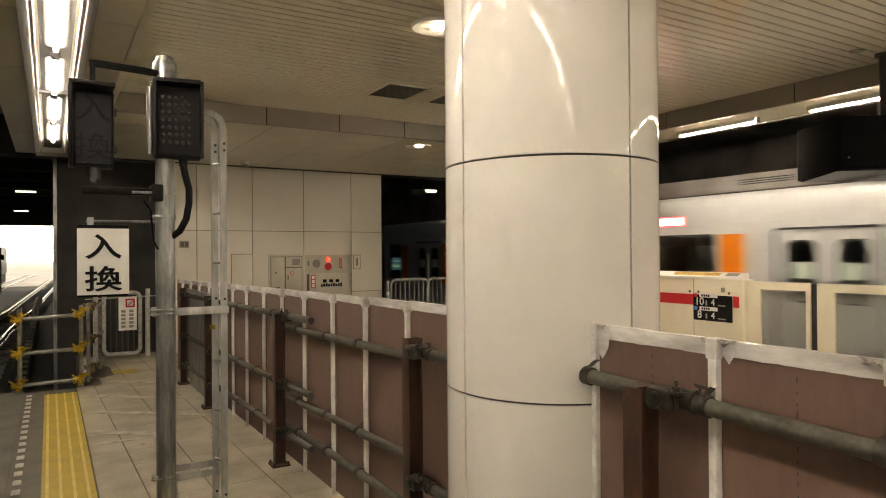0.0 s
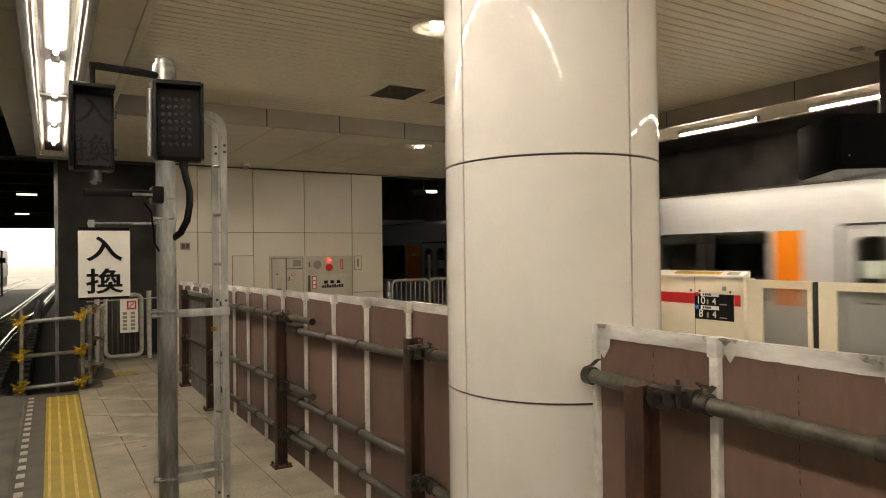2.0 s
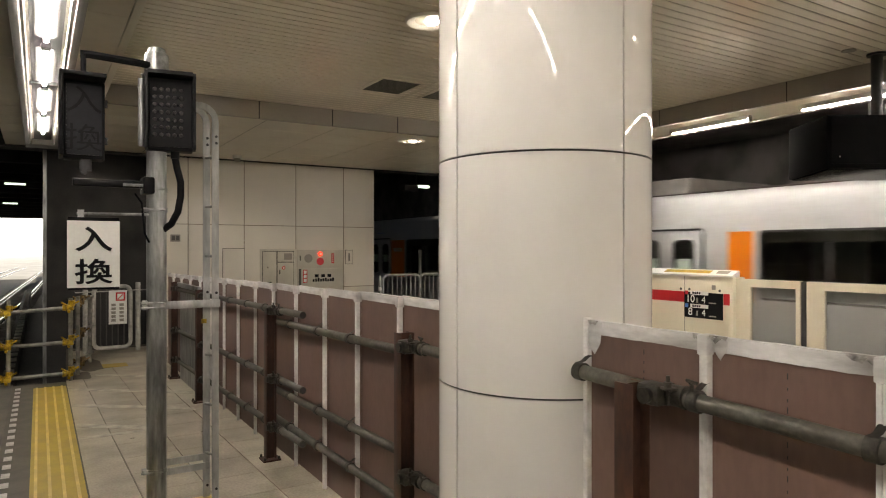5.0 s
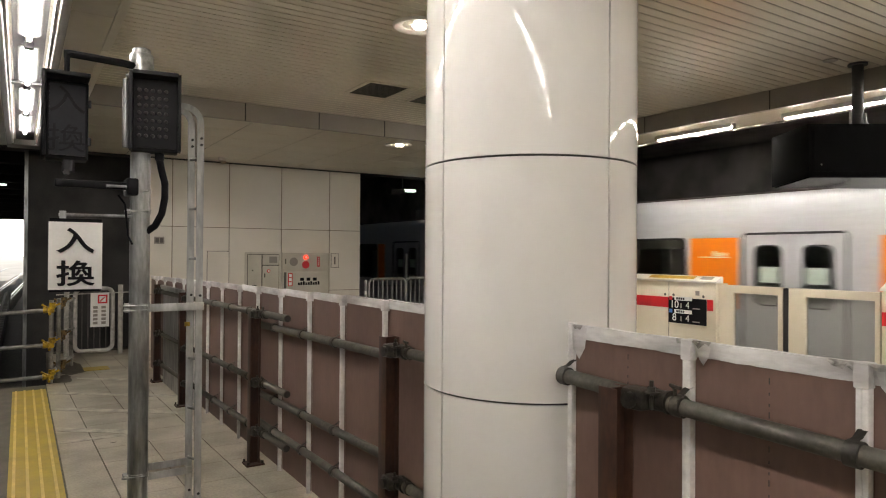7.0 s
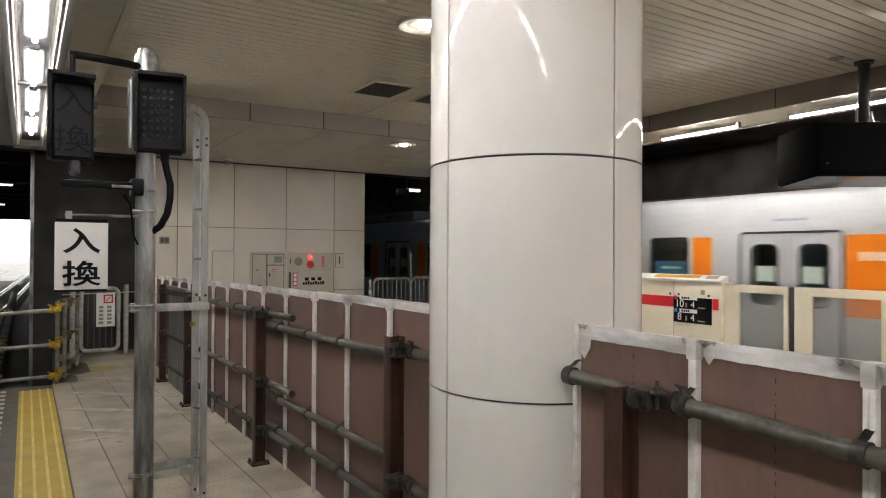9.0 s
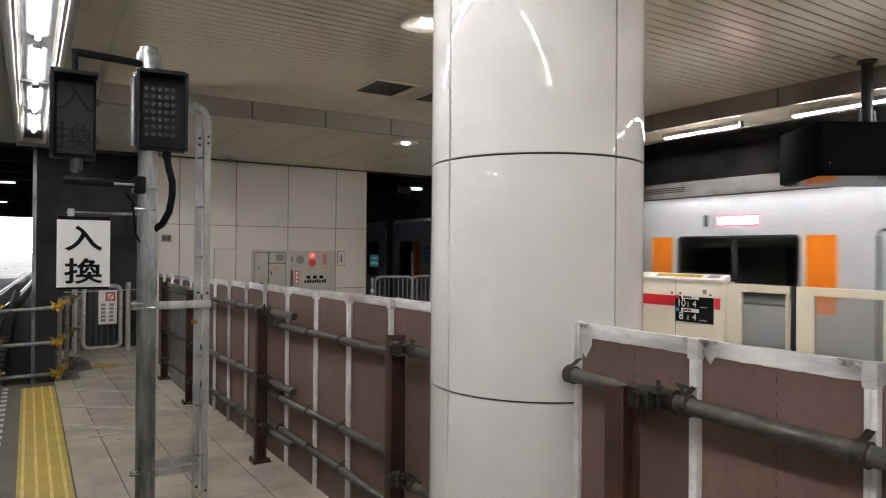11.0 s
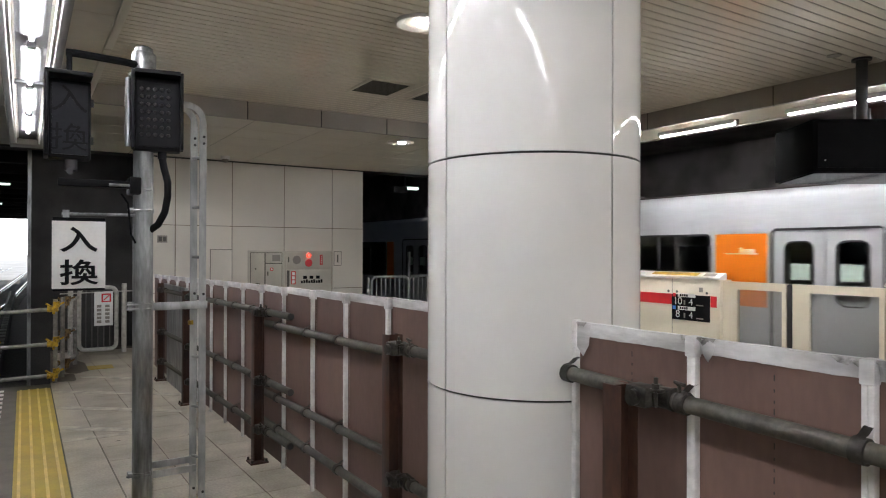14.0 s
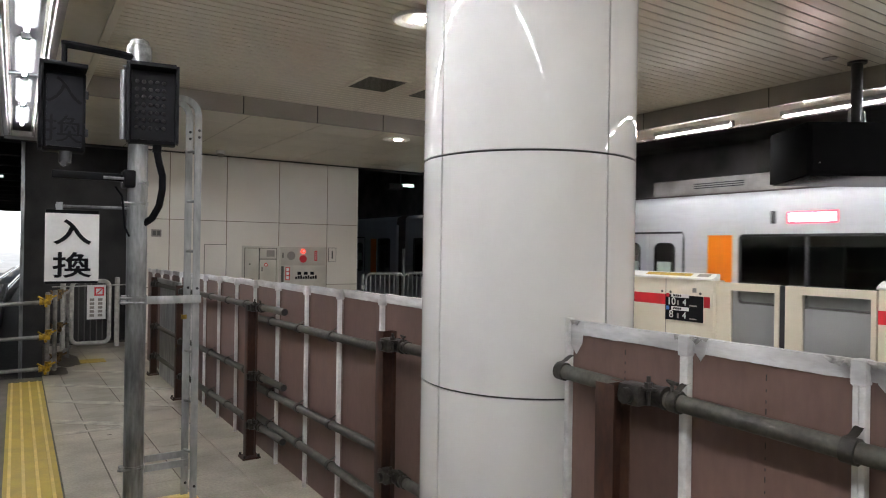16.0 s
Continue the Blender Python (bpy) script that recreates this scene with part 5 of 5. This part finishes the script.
for y, x in ((15.47, -1.3), (27.07, -1.9), (38.67, -2.4)):
    fl = thing("tunnel_lamp", (x + 1.2, y, 3.78), "small lit lamp under the tunnel beams", "lamp", "tunnel lamps")
    part("tube", one(-0.3, 0.3, -0.05, 0.05, 0, 0.06), G_far, fl, "lit tube")
    part("housing", one(-0.32, 0.32, -0.06, 0.06, 0.061, 0.12), M_dark_metal, fl)


def far_train():
    th = thing("distant_train", (-5.4, 66, -0.25), "dark distant train with red tail lamps standing outside the tunnel", "train")
    part("body", one(-1.4, 1.4, 0, 20, 0, 2.75, bevel=0.12), M_dark_metal, th)
    part("front_window", one(-1.15, 1.15, -0.02, -0.002, 1.25, 2.1), M_black_gloss, th)
    for s in (-1, 1):
        part("tail_lamp", one(s * 1.15 - 0.18, s * 1.15 + 0.18, -0.05, -0.003, 0.75, 0.95), G_red, th, "lit red tail lamp")
        part("top_lamp", one(s * 1.0 - 0.2, s * 1.0 + 0.2, -0.05, -0.003, 2.35, 2.55), G_red, th, "lit red lamp")
    part("skirt", one(-1.3, 1.3, 0.1, 19.9, -0.85, -0.002), M_dark, th)
    return th


far_train()
mast = thing("signal_mast", (-3.3, 62, -1.3), "thin dark signal mast outside the tunnel", "signal")
part("mast", bar((0, 0, 0), (0, 0, 3.6), 0.07, 10), M_dark_metal, mast)
part("head", one(-0.25, 0.25, -0.1, 0.1, 2.6, 3.0), M_dark_metal, mast)
M_pale_ground = material("sunlit_concrete_ground", (0.55, 0.54, 0.51), 0.8, vary=0.12, scale=0.4)
structure("ground_outside", one(-60, 60, 76, 400, -1.36, -1.3), M_pale_ground, "pale sunlit ground outside the tunnel")

# ---------------------------------------------------------------- platform paving, pieces last
TX, TY = 0.385, 0.41


def tile_mesh():
    return finish("tile", box(BM(), 0.004, TX - 0.004, 0.0018, TY - 0.0018, -0.011, 0.0), M_floor)


tm = tile_mesh()
rest = BM()
for i in range(20):
    for j in range(-30, 30):
        x, y = 0.135 + i * TX, 5.05 + j * TY
        if i == 0:
            continue
        if y > 11.5 or x + TX > X_RIGHT:
            continue
        if i <= 4 and y > 2.0:
            ob = new("tile", tm)
            ob.parent = floor
            ob.location = (x - 0.0225 * (y - 6.2), y, 0)
            ob.rotation_euler = (0, 0, 0.0225)
        else:
            box(rest, x + 0.003, x + TX - 0.003, y + 0.003, y + TY - 0.003, -0.011, 0.0)
structure("floor_tiles_beyond", rest, M_floor, "beige stone floor tiles")
border = one(0.275, 0.515, -7, 9.05, -0.011, 0.001)
for v in border.verts:
    if v.co.x > 0.4:
        v.co.x -= 0.0225 * (v.co.y - 6.2)
part("border_strip", border, M_floor, floor)
# pale strips that cross the tiles aslant
for x0, x1, y in ((0.275, 1.44, 8.4), (0.28, 1.3, 7.51), (0.285, 0.95, 6.62), (0.6, 1.5, 9.18)):
    bm = one(x0, x1, y, y + 0.15, 0.0012, 0.0028)
    for v in bm.verts:
        v.co.y -= 0.76 * (v.co.x - x0)
    part("pale_strip", bm, M_strip, floor, "pale strip across the tiles")
part("pale_strip", one(0.285, 0.86, 6.17, 6.25, 0.0012, 0.0026), M_strip, floor, "pale strip across the tiles")

tactile = structure("tactile_paving", one(-0.06, 0.27, -8, 8.72, -0.02, -0.003), M_joint, "yellow ribbed tactile paving along the platform edge")
# plate in the shade-darkened yellow, ribs in the brighter one
blk = finish("tactile_tile", box(BM(), -0.055, 0.262, 0.0004, 0.3096, -0.004, 0.002), M_yellow_groove)
ribm = finish("rib", box(BM(), -0.0095, 0.0095, 0.0, 0.31, 0.002, 0.0075), M_yellow)
for j in range(54):
    ob = new("tactile_tile", blk)
    ob.parent = tactile
    ob.location = (0, 8.41 - j * 0.31, 0)
    for k in range(4):
        rb = new("rib", ribm)
        rb.parent = ob
        rb.location = (-0.021 + k * 0.08, 0, 0)
wm = finish("edge_mark", box(BM(), -0.026, 0.026, 0, 0.105, 0, 0.003), M_white_mark)
edge_marks = thing("edge_marks", (-0.2, 0, 0.0005), "row of small white marks along the platform edge", "floor marking")
for j in range(60):
    ob = new("edge_mark", wm)
    ob.parent = edge_marks
    ob.location = (0, 8.7 - j * 0.22, 0)

patch = thing("worn_tactile_patch", (0.72, 9.75, 0.0015), "worn patch of old yellow tactile tile in the floor", "floor marking")
part("tile", one(0, 0.3, 0, 0.3, 0, 0.003), M_yellow_groove, patch)
for k in range(4):
    part("rib", one(0.03 + k * 0.07, 0.06 + k * 0.07, 0.02, 0.28, 0.003, 0.006), M_yellow_groove, patch)


def stain(x, y, rx, ry, seed):
    """A flat irregular grime stain on the tiles."""
    th = thing("grime_stain", (x, y, 0.003), "dark brown grime stain on the floor tiles", "stain", "grime stains")
    bm = BM()
    vs = []
    for k in range(28):
        a = 2 * math.pi * k / 28
        r = 1 + 0.45 * noise.noise(Vector((math.cos(a) * 1.5 + seed, math.sin(a) * 1.5, seed)))
        vs.append(bm.verts.new((rx * r * math.cos(a), ry * r * math.sin(a), 0)))
    bm.faces.new(vs)
    part("film", bm, M_grime, th)


M_grime = material("brown_floor_grime", (0.13, 0.11, 0.085), 0.6, vary=0.3, scale=12, tint=(0.06, 0.05, 0.04))
stain(0.58, 10.2, 0.16, 0.6, 1.3)
stain(0.47, 9.3, 0.1, 0.25, 4.1)
for q in ((0.66, 6.0, 0.02, 0.012), (1.2, 5.9, 0.02, 0.015), (1.05, 7.3, 0.015, 0.02)):
    stain(*q[:2], q[2], q[3], q[0] * 9)

# ---------------------------------------------------------------- movement
# seconds, and how far along the track the coupling before the first built car is
TRAIN = ((0, 116.98), (0.5, 110.17), (1, 103.67), (1.5, 97.39), (2, 91.31), (2.5, 85.44), (3, 79.78), (3.5, 74.33), (4, 69.08), (4.5, 64.06), (5, 59.23),
         (5.5, 54.63), (6, 50.20), (6.5, 45.95), (7, 41.90), (7.5, 38.02), (8, 34.33), (8.5, 30.79), (9, 27.43), (9.5, 24.22), (10, 21.16), (10.5, 18.27),
         (11, 15.51), (11.5, 12.89), (12, 10.38), (12.5, 8.00), (13, 5.72), (13.5, 3.58), (14, 1.55), (14.5, -0.38), (15, -2.21), (15.5, -3.96), (16, -5.61))


def motions():
    for car, at in zip(CARS, CAR_AT):
        walk(car, [(t, pose(X_TRAIN, s + at, 0)) for t, s in TRAIN])


motions()
